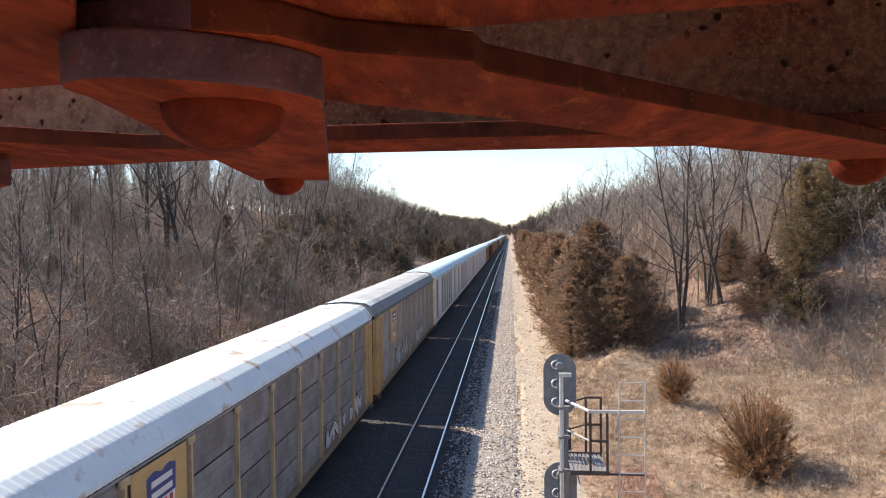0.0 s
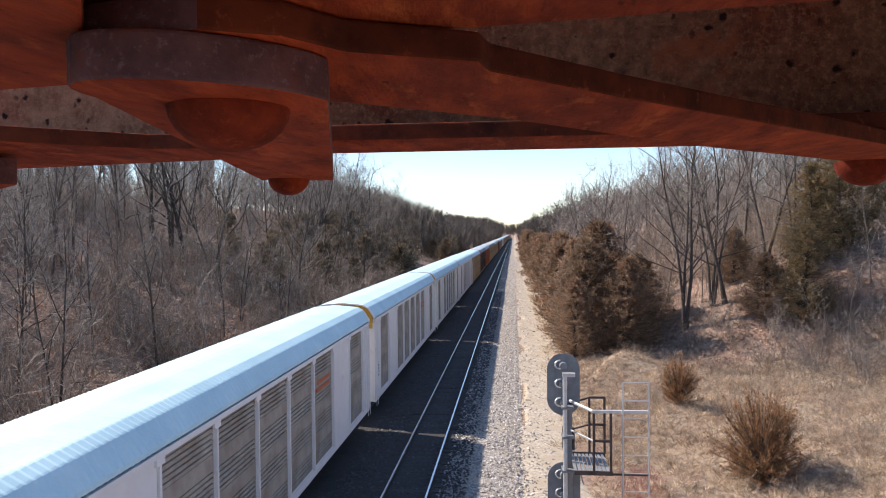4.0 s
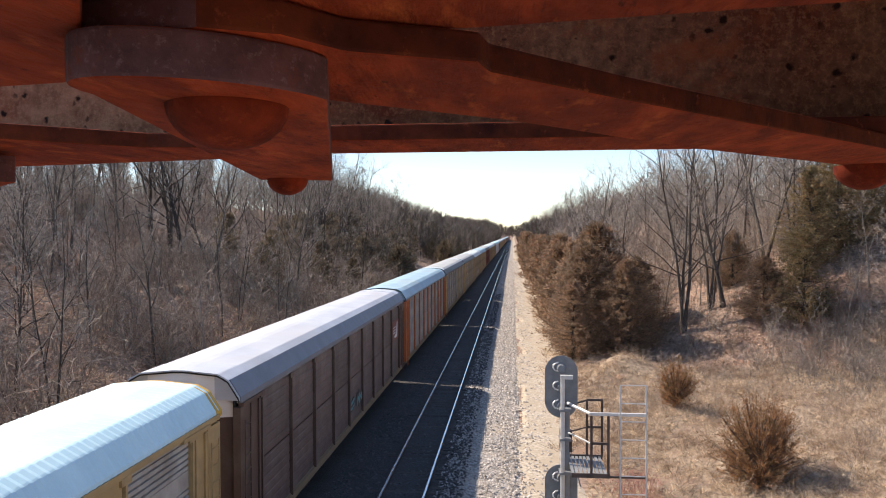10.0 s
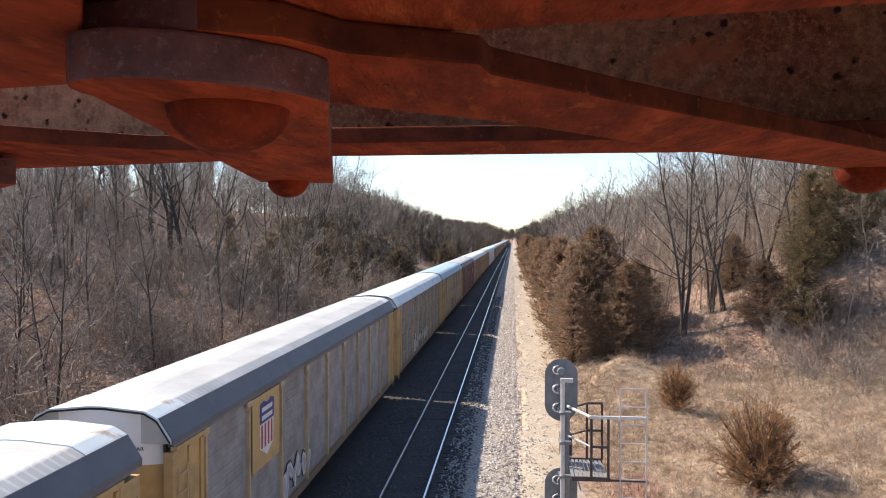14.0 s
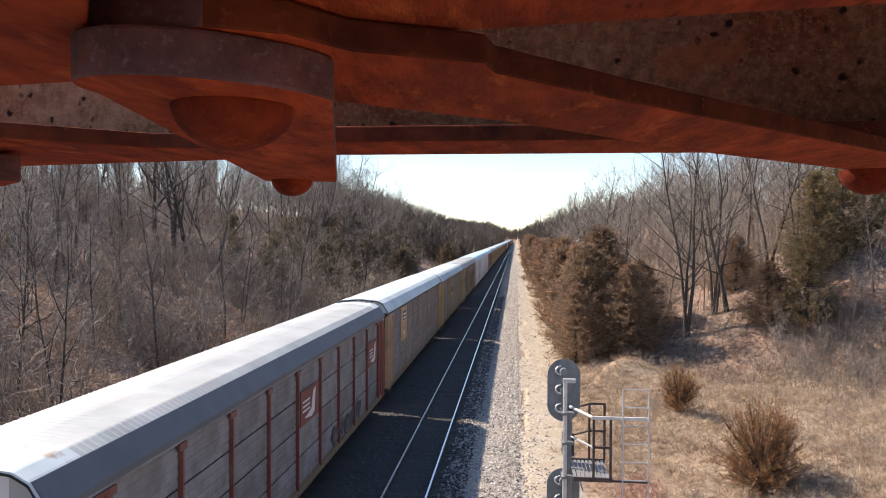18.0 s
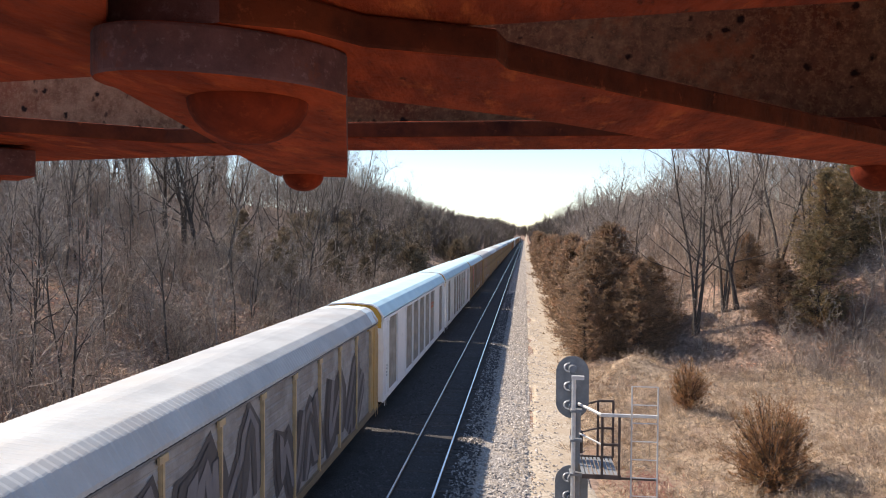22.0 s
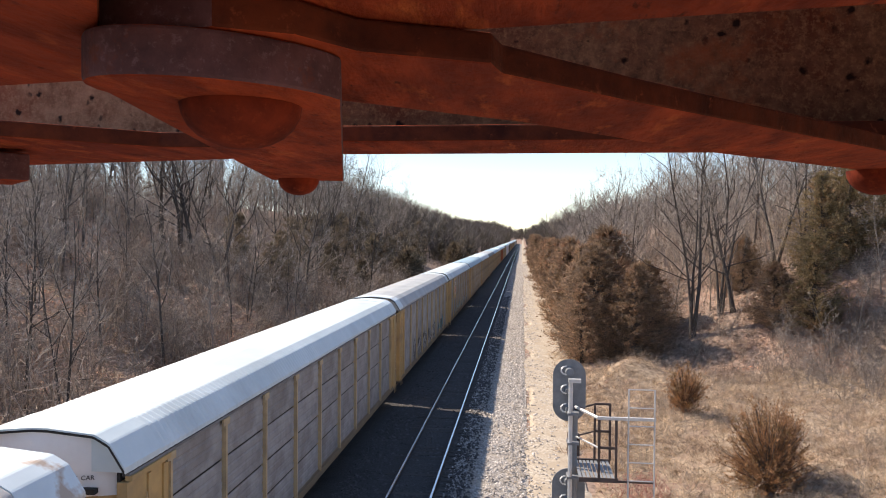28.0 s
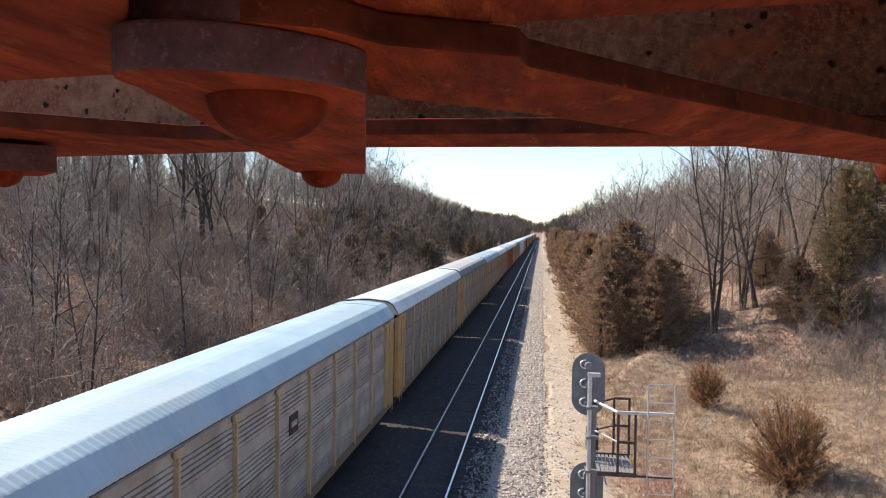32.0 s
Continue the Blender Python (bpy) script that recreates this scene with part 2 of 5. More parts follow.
def island_vary(key, low, high):
    """Each twig, blade or leaf a little lighter or darker than the next."""
    n, l = M[key].node_tree.nodes, M[key].node_tree.links
    b = n["Principled BSDF"]
    g, k, h = n.new("ShaderNodeNewGeometry"), n.new("ShaderNodeMapRange"), n.new("ShaderNodeHueSaturation")
    k.inputs[3].default_value, k.inputs[4].default_value = low, high
    l.new(g.outputs["Random Per Island"], k.inputs[0])
    l.new(k.outputs[0], h.inputs["Value"])
    l.new(b.inputs["Base Color"].links[0].from_socket, h.inputs["Color"])
    l.new(h.outputs[0], b.inputs["Base Color"])


for key in ("brush", "twig", "grass", "leaf"):
    island_vary(key, 0.45, 1.7)
for key in ("cedar", "cedar_dull", "cedar_green", "cedar_red"):
    island_vary(key, 0.6, 1.45)
for key in ("cedar", "cedar_dull", "cedar_green", "cedar_red", "grass", "leaf"):
    leafy(key)

# ---- mesh helpers ----
class Shape:
    """Collects boxes, strips and slabs into one mesh."""
    def __init__(self):
        self.v, self.f = [], []

    def box(self, x0, x1, y0, y1, z0, z1):
        k = len(self.v)
        self.v += [(x, y, z) for z in (z0, z1) for y in (y0, y1) for x in (x0, x1)]
        self.f += [tuple(k + i for i in q) for q in ((0, 2, 3, 1), (4, 5, 7, 6), (0, 1, 5, 4), (2, 6, 7, 3), (0, 4, 6, 2), (1, 3, 7, 5))]
        return self

    def slab(self, ring, z0, z1):
        """An upright slab on a ring of (x, y)."""
        k, n = len(self.v), len(ring)
        self.v += [(x, y, z0) for x, y in ring] + [(x, y, z1) for x, y in ring]
        self.f += [tuple(k + n - 1 - i for i in range(n)), tuple(k + n + i for i in range(n))]
        self.f += [(k + i, k + (i + 1) % n, k + n + (i + 1) % n, k + n + i) for i in range(n)]
        return self

    def across(self, ring, y0, y1):
        """A slab on a ring of (x, z), from y0 to y1."""
        k, n = len(self.v), len(ring)
        self.v += [(x, y0, z) for x, z in ring] + [(x, y1, z) for x, z in ring]
        self.f += [tuple(k + i for i in range(n)), tuple(k + 2 * n - 1 - i for i in range(n))]
        self.f += [(k + (i + 1) % n, k + i, k + n + i, k + n + (i + 1) % n) for i in range(n)]
        return self

    def rod(self, p, q, r0, r1=None, sides=6):
        p, q = Vector(p), Vector(q)
        r1 = r0 if r1 is None else r1
        d = (q - p).normalized()
        a = d.orthogonal().normalized()
        b = d.cross(a)
        k = len(self.v)
        for c, r in ((p, r0), (q, r1)):
            self.v += [tuple(c + (a * math.cos(i * math.tau / sides) + b * math.sin(i * math.tau / sides)) * r) for i in range(sides)]
        self.f += [(k + i, k + (i + 1) % sides, k + sides + (i + 1) % sides, k + sides + i) for i in range(sides)]
        self.f += [tuple(k + sides - 1 - i for i in range(sides)), tuple(k + sides + i for i in range(sides))]
        return self

    def dome(self, x, y, z, r, h, rings=6, sides=24):
        """A button head that hangs from the height z."""
        k = len(self.v)
        for i in range(rings):
            a = i / rings * math.pi / 2
            self.v += [(x + r * math.cos(a) * math.cos(j * math.tau / sides), y + r * math.cos(a) * math.sin(j * math.tau / sides), z - h * math.sin(a)) for j in range(sides)]
        self.v.append((x, y, z - h))
        for i in range(rings - 1):
            self.f += [(k + i * sides + j, k + (i + 1) * sides + j, k + (i + 1) * sides + (j + 1) % sides, k + i * sides + (j + 1) % sides) for j in range(sides)]
        e = k + (rings - 1) * sides
        self.f += [(e + j, len(self.v) - 1, e + (j + 1) % sides) for j in range(sides)]
        return self

    def mesh(self, name, material=None, smooth=False):
        me = bpy.data.meshes.new(name)
        me.from_pydata(self.v, [], self.f)
        if material:
            me.materials.append(material)
        if smooth:
            me.shade_smooth()
        return me


def part(name, shape, material, parent, label="", at=None, smooth=False):
    me = shape if isinstance(shape, bpy.types.Mesh) else shape.mesh(name, material, smooth)
    ob = new(name, me)
    ob.parent = parent
    if at is not None:
        ob.matrix_basis = at
    return tagged(ob, label)


def smooth_step(a, b, x):
    t = np.clip((x - a) / (b - a), 0, 1)
    return t * t * (3 - 2 * t)


def mesh_arrays(name, verts, faces, material, smooth=False):
    v, f = np.asarray(verts, np.float32), np.asarray(faces, np.int32)
    k, n = len(f), f.shape[1]
    me = bpy.data.meshes.new(name)
    me.vertices.add(len(v))
    me.vertices.foreach_set("co", v.ravel())
    me.loops.add(k * n)
    me.loops.foreach_set("vertex_index", f.ravel())
    me.polygons.add(k)
    me.polygons.foreach_set("loop_start", np.arange(0, k * n, n, dtype=np.int32))
    me.polygons.foreach_set("loop_total", np.full(k, n, dtype=np.int32))
    me.update(calc_edges=True)
    me.materials.append(material)
    if smooth:
        me.shade_smooth()
    return me

# ---- ground ----
def height(x, y):
    """Height of the land: a railway cutting with a level clearing on its right near the bridge."""
    x, y = np.asarray(x, float), np.asarray(y, float)
    left = np.maximum(0, -x - 13.5)
    zl = np.where(left < 36, 0.40 * left, 14.4 + 0.05 * (left - 36))
    edge = 7.5 + 22 * (1 - smooth_step(44, 62, y))
    right = np.maximum(0, x - edge)
    zr = np.where(right < 26, 0.42 * right, 10.9 + 0.06 * (right - 26)) + 0.045 * np.clip(x - 3, 0, 25)
    bump = 0.35 * np.sin(x * 0.21 + 1.3) * np.sin(y * 0.17) + 0.16 * np.sin(x * 0.63 + y * 0.41) + 0.1 * np.sin(x * 1.3 - y * 0.9)
    mound = 1.3 * np.exp(-((x - 7.4) ** 2 + (y - 49.5) ** 2) / 4.5)
    far = smooth_step(1000, 1500, y)
    return -0.75 + zl + zr + bump * (smooth_step(13, 18, -x) + smooth_step(2.5, 7, x)) + far * 16 + mound


gx = np.unique(np.concatenate([np.arange(-60, 60.1, 1.0), -60 - np.geomspace(2, 2500, 22), 60 + np.geomspace(2, 2500, 22)]))
gy = np.unique(np.concatenate([np.arange(-20, 120.1, 1.0), np.arange(124, 420, 4.0), np.arange(430, 1600, 25.0), 1600 + np.geomspace(50, 1800, 8), -20 - np.geomspace(5, 1500, 10)]))
GX, GY = np.meshgrid(gx, gy)
gv = np.stack([GX, GY, height(GX, GY)], -1).reshape(-1, 3)
nx = len(gx)
gi = np.arange(len(gv)).reshape(len(gy), nx)
gf = np.stack([gi[:-1, :-1], gi[:-1, 1:], gi[1:, 1:], gi[1:, :-1]], -1).reshape(-1, 4)
tagged(new("ground", mesh_arrays("ground", gv, gf, M["litter"], True)), "brown leaf litter and dead grass on the cutting's slopes", "ground", kind="structure")

# ballast bed: one long sheet with sloped shoulders, and the sandy service strip beside it
TRACK_X, TRAIN_X = -3.77, -8.23
FAR = 1300
bx = [-12.9, -10.9, -9.2, -5.6, -2.3, -1.9, 0.35]
bz = [-0.75, -0.22, -0.2, -0.2, -0.2, -0.24, -0.74]
by = np.unique(np.concatenate([np.arange(-20, 140, 0.6), np.arange(140, 320, 1.5), np.arange(320, FAR + 1, 12.0)]))
fx = np.unique(np.concatenate([np.linspace(a, b, 4) for a, b in zip(bx, bx[1:])]))
bv = [(x, y, np.interp(x, bx, bz) + random.uniform(-0.03, 0.03)) for y in by for x in fx]
bi = np.arange(len(bv)).reshape(len(by), len(fx))
bf = np.stack([bi[:-1, :-1], bi[:-1, 1:], bi[1:, 1:], bi[1:, :-1]], -1).reshape(-1, 4)
tagged(new("ballast_bed", mesh_arrays("ballast_bed", bv, bf, M["gravel"])), "grey crushed stone ballast bed under two tracks", "ballast", kind="structure")
# Dark sheet reaching towards the train's shadow edge: oil stain plus painted shade.
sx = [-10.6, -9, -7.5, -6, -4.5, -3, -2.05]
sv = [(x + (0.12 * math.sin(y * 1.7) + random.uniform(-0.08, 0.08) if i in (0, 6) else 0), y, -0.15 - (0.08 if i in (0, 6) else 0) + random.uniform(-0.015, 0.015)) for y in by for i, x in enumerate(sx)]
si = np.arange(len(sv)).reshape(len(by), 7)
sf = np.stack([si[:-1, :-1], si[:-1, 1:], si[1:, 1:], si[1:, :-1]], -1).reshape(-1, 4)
tagged(new("stained_ballast", mesh_arrays("stained_ballast", sv, sf, M["oily_shaded"])), "ballast darkened by oil and by painted train shade", "ballast", kind="structure")
dx = np.linspace(0.15, 2.9, 9)
def ragged(y, k):
    return 0.35 * math.sin(y * 0.31 + k) + 0.25 * math.sin(y * 0.83 + 2 * k) + random.uniform(-0.15, 0.15)


dv = [((x := x0 + (x0 - 0.15) / 2.75 * (2.0 * float(smooth_step(42, 56, y)) - 1.6 * float(smooth_step(110, 190, y)))) + (ragged(y, 1) * 1.6 if i == 0 else ragged(y, 2) if i == 8 else 0), y, float(max(height(x, y), np.interp(x, bx, bz))) + 0.03 + (0.02 if 0 < i < 8 else -0.1)) for y in by for i, x0 in enumerate(dx)]
di = np.arange(len(dv)).reshape(len(by), 9)
df = np.stack([di[:-1, :-1], di[:-1, 1:], di[1:, 1:], di[1:, :-1]], -1).reshape(-1, 4)
tagged(new("dirt_path", mesh_arrays("dirt_path", dv, df, M["dirt"])), "pale sandy service strip beside the ballast", "dirt path", kind="structure")

# matted dead grass over the level clearing, a thin sheet with a ragged edge
cx, cy = np.linspace(2.5, 30, 57), np.linspace(2, 52, 101)
cv = []
for j, y in enumerate(cy):
    for i, x in enumerate(cx):
        rim = i in (0, 56) or j in (0, 100)
        px, py = (x + (0.4 * math.sin(y * 1.1) + 0.3 * math.sin(y * 2.7) if i == 0 else 0), y + (0.8 * math.sin(x * 0.9) + 0.5 * math.sin(x * 2.3) if j == 100 else 0))
        cv.append((px, py, float(height(px, py)) + (-0.12 if rim else 0.035 + random.uniform(-0.02, 0.03))))
ci = np.arange(len(cv)).reshape(101, 57)
cf = np.stack([ci[:-1, :-1], ci[:-1, 1:], ci[1:, 1:], ci[1:, :-1]], -1).reshape(-1, 4)
tagged(new("clearing", mesh_arrays("clearing", cv, cf, M["soil"], True)), "clearing of matted pale dead grass", "ground", kind="structure")

# loose stones on the sunlit shoulder
STONES = 26000
q = np.random.default_rng(3)
st = np.column_stack([np.concatenate([q.uniform(-2.7, 0.2, STONES - 5000), 0.0 + 1.8 * q.random(5000) ** 2.0]), 12 + 250 * q.random(STONES) ** 1.7])
sz = q.uniform(0.025, 0.07, STONES) * (1 + st[:, 1] / 140)
octa = np.array([(1, 0, 0), (-1, 0, 0), (0, 1, 0), (0, -1, 0), (0, 0, 0.8), (0, 0, -0.8)])
ov = octa[None] * sz[:, None, None] * q.uniform(0.6, 1.3, (STONES, 6, 1))
tw = q.uniform(0, math.tau, STONES)
rx, ry = ov[:, :, 0] * np.cos(tw)[:, None] - ov[:, :, 1] * np.sin(tw)[:, None], ov[:, :, 0] * np.sin(tw)[:, None] + ov[:, :, 1] * np.cos(tw)[:, None]
ov = np.stack([rx + st[:, 0, None], ry + st[:, 1, None], ov[:, :, 2] + np.where(st[:, 0] < -0.5, np.interp(st[:, 0], bx, bz) + 0.02, np.maximum(height(st[:, 0], st[:, 1]), np.interp(st[:, 0], bx, bz)) + 0.065)[:, None]], -1)
of = np.array([(0, 2, 4), (2, 1, 4), (1, 3, 4), (3, 0, 4)])
of = (of[None] + (np.arange(STONES) * 6)[:, None, None]).reshape(-1, 3)
M["stone"] = surf("single_ballast_stones", (0.16, 0.145, 0.135), (0.56, 0.51, 0.46), 0.9, scale=7, bump=0.3)
island_vary("stone", 0.5, 1.4)
tagged(new("loose_stones", mesh_arrays("loose_stones", ov.reshape(-1, 3), of, M["stone"])), "loose pale crushed stones on the ballast shoulder", "gravel", kind="stuff")

# rails: foot, web and head, the head's top polished
def rail(x, track):
    s = Shape()
    s.across([(x - 0.07, -0.172), (x + 0.07, -0.172), (x + 0.07, -0.16), (x + 0.01, -0.15), (x + 0.01, -0.04), (x + 0.036, -0.035), (x + 0.036, -0.004),
              (x - 0.036, -0.004), (x - 0.036, -0.035), (x - 0.01, -0.04), (x - 0.01, -0.15), (x - 0.07, -0.16)], -20, FAR)
    part("rail", s, M["rail_side"], track)
    part("railhead", Shape().box(x - 0.034, x + 0.034, -20, FAR, -0.004, 0.0), M["rail_top"], track, "polished bright running surface")


# stones of the bed between and beside the ties, toned for grime and shade
DARK = 16000
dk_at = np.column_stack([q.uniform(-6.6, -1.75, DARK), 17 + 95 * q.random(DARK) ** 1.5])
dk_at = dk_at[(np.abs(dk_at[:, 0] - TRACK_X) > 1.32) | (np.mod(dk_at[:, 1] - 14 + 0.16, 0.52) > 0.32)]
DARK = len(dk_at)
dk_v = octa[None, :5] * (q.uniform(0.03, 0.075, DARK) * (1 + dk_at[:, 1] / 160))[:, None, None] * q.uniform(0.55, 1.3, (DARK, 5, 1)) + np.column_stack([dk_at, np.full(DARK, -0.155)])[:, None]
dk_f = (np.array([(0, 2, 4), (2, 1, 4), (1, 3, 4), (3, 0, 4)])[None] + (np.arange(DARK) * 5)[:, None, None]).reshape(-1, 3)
M["dark_stone"] = surf("grimy_shaded_stone", (0.018, 0.017, 0.017), (0.13, 0.122, 0.118), 0.85, scale=6, bump=0.3)
tagged(new("grimy_stones", mesh_arrays("grimy_stones", dk_v.reshape(-1, 3), dk_f, M["dark_stone"])), "dark crushed stones beside the ties, oily and toned for shade", "gravel", kind="stuff")

tie_mesh = Shape().box(-1.3, 1.3, -0.11, 0.11, -0.35, -0.150).mesh("tie", M["tie"])
for tx, label in ((TRACK_X, "empty railway track with worn timber ties"), (TRAIN_X, "railway track that carries the freight train")):
    track = tagged(new("track"), label, "railway track", kind="structure")
    rail(tx - 0.753, track)
    rail(tx + 0.753, track)
    rest = Shape()
    for i in range(900):
        y = 14 + i * 0.52
        dxy = random.uniform(-0.05, 0.05)
        if i < 220 and tx == TRACK_X:
            t = part("tie", tie_mesh, None, track, at=pose(tx + dxy, y, random.uniform(-0.012, 0.006), 0, 0, random.uniform(-0.6, 0.6)))
        else:
            top = -0.150 if tx == TRACK_X else -0.168
            rest.box(tx - 1.3 + dxy, tx + 1.3 + dxy, y - 0.11, y + 0.11, -0.35, top)
    tagged(part("far_ties", rest, M["tie"], track), kind="stuff")

# ---- rusty riveted bridge member over the camera ----
def bar_ring(p, q, w, round_p=True, round_q=False, bulge=1.0):
    """Outline of a flat bar from p to q in plan."""
    p, q = Vector(p), Vector(q)
    d = (q - p).normalized()
    s = Vector((-d.y, d.x))
    ring = []
    def end(c, out, rounded, a):
        if not rounded:
            return [c + a * w / 2, c - a * w / 2]
        return [c + a * math.cos(t) * w / 2 + out * math.sin(t) * w / 2 * bulge for t in np.linspace(0, math.pi, 13)]
    ring += end(q, d, round_q, -s)
    ring += end(p, -d, round_p, s)
    return [(v.x, v.y) for v in ring]


def bevelled(shape, name, material, parent, width=0.0015, label=""):
    """A part with worn, rounded edges."""
    ob = part(name, shape, material, parent, label)
    b = ob.modifiers.new("worn_edges", "BEVEL")
    b.width, b.segments, b.limit_method = width, 2, "ANGLE"
    return ob


beam = tagged(new("bridge_beam"), "rusty riveted steel bridge beam with lacing bars overhead", "steel beam")
beam.location = (0, 0, CAM_Z)
def two_faced(name, ring, z0, z1, label="", edge="rust_shaded", k=1.0):
    """A flat bar: rusty broad faces, and narrow edges with their shade put into the colour."""
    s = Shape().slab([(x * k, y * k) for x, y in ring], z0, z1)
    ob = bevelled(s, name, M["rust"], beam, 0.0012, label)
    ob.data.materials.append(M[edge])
    ob.data.materials.append(M["edge_shade"])
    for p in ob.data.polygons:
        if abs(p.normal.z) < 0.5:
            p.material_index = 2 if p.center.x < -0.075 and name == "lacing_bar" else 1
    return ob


REACH = 16
# far angle: bends a little behind the batten
two_faced("far_flange", [(-0.15, 0.477), (REACH, 0.477), (REACH, 0.552), (-0.15, 0.552)], 0.064, 0.075, k=1.03)
two_faced("far_flange", [(-REACH, 1.9), (-0.45, 0.35), (-0.258, 0.500), (-0.151, 0.512), (-0.151, 0.563), (-0.434, 0.622), (-REACH, 2.5)], 0.064, 0.075, k=1.03)
bevelled(Shape().slab([(-0.15, 0.556), (REACH, 0.556), (REACH, 0.567), (-0.15, 0.567)], 0.0755, 0.36), "far_web", M["pitted"], beam, label="pitted flaking web plate")
# left web, coloured lighter for the light it gets
bevelled(Shape().slab([(-REACH, 2.53), (-0.447, 0.626), (-0.151, 0.566), (-0.151, 0.577), (-0.447, 0.638), (-REACH, 2.55)], 0.0755, 0.36), "far_web", M["pitted_lit"], beam, label="pitted flaking web plate")
two_faced("near_flange", [(-0.09, 0.10), (REACH, -0.9), (REACH, -0.8), (0.1006, 0.1985), (-0.008, 0.2137), (-0.16, 0.226)], 0.064, 0.075, k=1.067)
# Unseen plates added to keep sky light off the right web.
bevelled(Shape().slab([(-0.06, 0.105), (REACH, -1.0), (REACH, -1.012), (-0.06, 0.093)], 0.0755, 0.36), "near_web", M["rust_shaded"], beam)
bevelled(Shape().slab([(0.0, 0.09), (REACH, -1.02), (REACH, 0.567), (0.0, 0.567)], 0.361, 0.372), "cover_plate", M["rust_shaded"], beam)
two_faced("near_flange", [(-REACH, 1.5), (-0.0682, 0.11), (-0.1440, 0.236), (-0.20, 0.245), (-REACH, 1.62)], 0.0545, 0.0745, k=1.05)
# batten with a rounded near end
arc = [(-0.0872 + 0.0330 * math.cos(t) * 0.977 - 0.030 * math.sin(t) * 0.213, 0.2068 + 0.0330 * math.cos(t) * 0.213 * 1.2 - 0.030 * math.sin(t) * 0.977) for t in np.linspace(math.pi, 0, 17)]
two_faced("batten", arc + [(-0.132, 0.531), (-0.182, 0.516)], 0.040, 0.0533, edge="edge_shade")
two_faced("lacing_bar", [(-0.122, 0.21), (-0.1215, 0.197), (-0.1115, 0.1765), (-0.098, 0.1735), (-0.076, 0.171), (-0.0577, 0.1795), (-0.0454, 0.1974), (-0.0097, 0.2138), (-0.0068, 0.2274), (0.0411, 0.279),
                         (0.1975, 0.4346), (0.36, 0.60), (0.33, 0.645), (0.295, 0.615), (0.229, 0.55), (0.11, 0.445), (0.058, 0.39), (-0.002, 0.323), (-0.09, 0.25)], 0.0535, 0.0635, k=1.07)
two_faced("lacing_bar", bar_ring((-0.69, 0.24), (-0.397, 0.545), 0.064), 0.040, 0.0605)
for x, y, z, r, h in ((-0.0885, 0.222, 0.040, 0.0188, 0.0135), (-0.160, 0.512, 0.040, 0.0145, 0.0115), (0.276, 0.607, 0.0535, 0.0225, 0.019), (-0.42, 0.522, 0.040, 0.0145, 0.0115)):
    part("rivet", Shape().dome(x, y, z, r, h), M["rivet"], beam, smooth=True)
for x, y, w in ((-REACH - 1.2, 1.6, "abutment_wall_left"), (REACH + 1.2, -0.2, "abutment_wall_right")):
    tagged(new("abutment_wall", Shape().box(x - 1.4, x + 1.4, y - 2.5, y + 1.5, -1.2, CAM_Z + 0.062).mesh("abutment_wall", M["dirt"])), "plain pale bridge abutment that carries the beam", "wall", kind="structure")

# ---- railway signal ----
SIG = (1.12, 16.5)
sig = tagged(new("railway_signal"), "grey railway signal mast with two oval signal heads seen from behind", "railway signal")
sig.location = (*SIG, -0.7)
Z0 = 0.7
part("mast", Shape().rod((0.07, 0, 0), (0.07, 0, Z0 + 5.0), 0.085, sides=16), M["grey_metal"], sig)
part("conduit", Shape().rod((-0.02, -0.2, 0), (-0.02, -0.2, Z0 + 5.72), 0.048, sides=10), M["pale_metal"], sig, "pale galvanised pipe")
part("pipe_cap", Shape().box(-0.07, 0.2, -0.27, -0.15, Z0 + 5.72, Z0 + 5.80), M["pale_metal"], sig)
for z in (5.0, 4.35, 3.6, 2.8):
    part("clamp", Shape().box(-0.09, 0.17, -0.26, 0.1, Z0 + z, Z0 + z + 0.05), M["grey_metal"], sig)
def oval(cx, cz, w, h, y0, y1):
    r = w / 2
    ring = [(cx + r * math.cos(a), cz + (h / 2 - r) + r * math.sin(a)) for a in np.linspace(0, math.pi, 17)]
    ring += [(cx + r * math.cos(a), cz - (h / 2 - r) + r * math.sin(a)) for a in np.linspace(math.pi, math.tau, 17)]
    return Shape().across(ring, y0, y1)


for cz in (5.48, 3.02):
    head = part("signal_head", oval(-0.03, Z0 + cz, 0.73, 1.4, 0.12, 0.14), M["grey_metal"], sig)
    for k in (-1, 0, 1):
        part("lamp_housing", Shape().rod((-0.03, 0.12, Z0 + cz + k * 0.42), (-0.03, 0.0, Z0 + cz + k * 0.42), 0.11, 0.08, 14), M["grey_metal"], head)
        tube = Shape()
        pts = [(-0.1 - 0.12 * math.sin(a), 0.02, Z0 + cz + k * 0.42 - 0.06 + 0.2 * (1 - math.cos(a)) * 0.5) for a in np.linspace(0, math.pi, 6)]
        for a, b in zip(pts, pts[1:]):
            tube.rod(a, b, 0.018, sides=5)
        part("cable", tube, M["pale_metal"], head)
part("junction_box", Shape().box(-0.06, 0.2, -0.05, 0.25, Z0 + 4.05, Z0 + 4.5), M["dark_metal"], sig)
# working platform between two guard frames, and the ladder beyond it
dk = M["dark_metal"]
deck = Z0 + 3.84
for k in range(9):
    part("deck_slat", Shape().box(0.13 + k * 0.085, 0.19 + k * 0.085, -0.9, 0.4, deck - 0.03, deck), M["grey_metal"], sig)
part("deck_edge", Shape().box(0.12, 0.92, -0.94, -0.9, deck - 0.06, deck + 0.03), dk, sig)
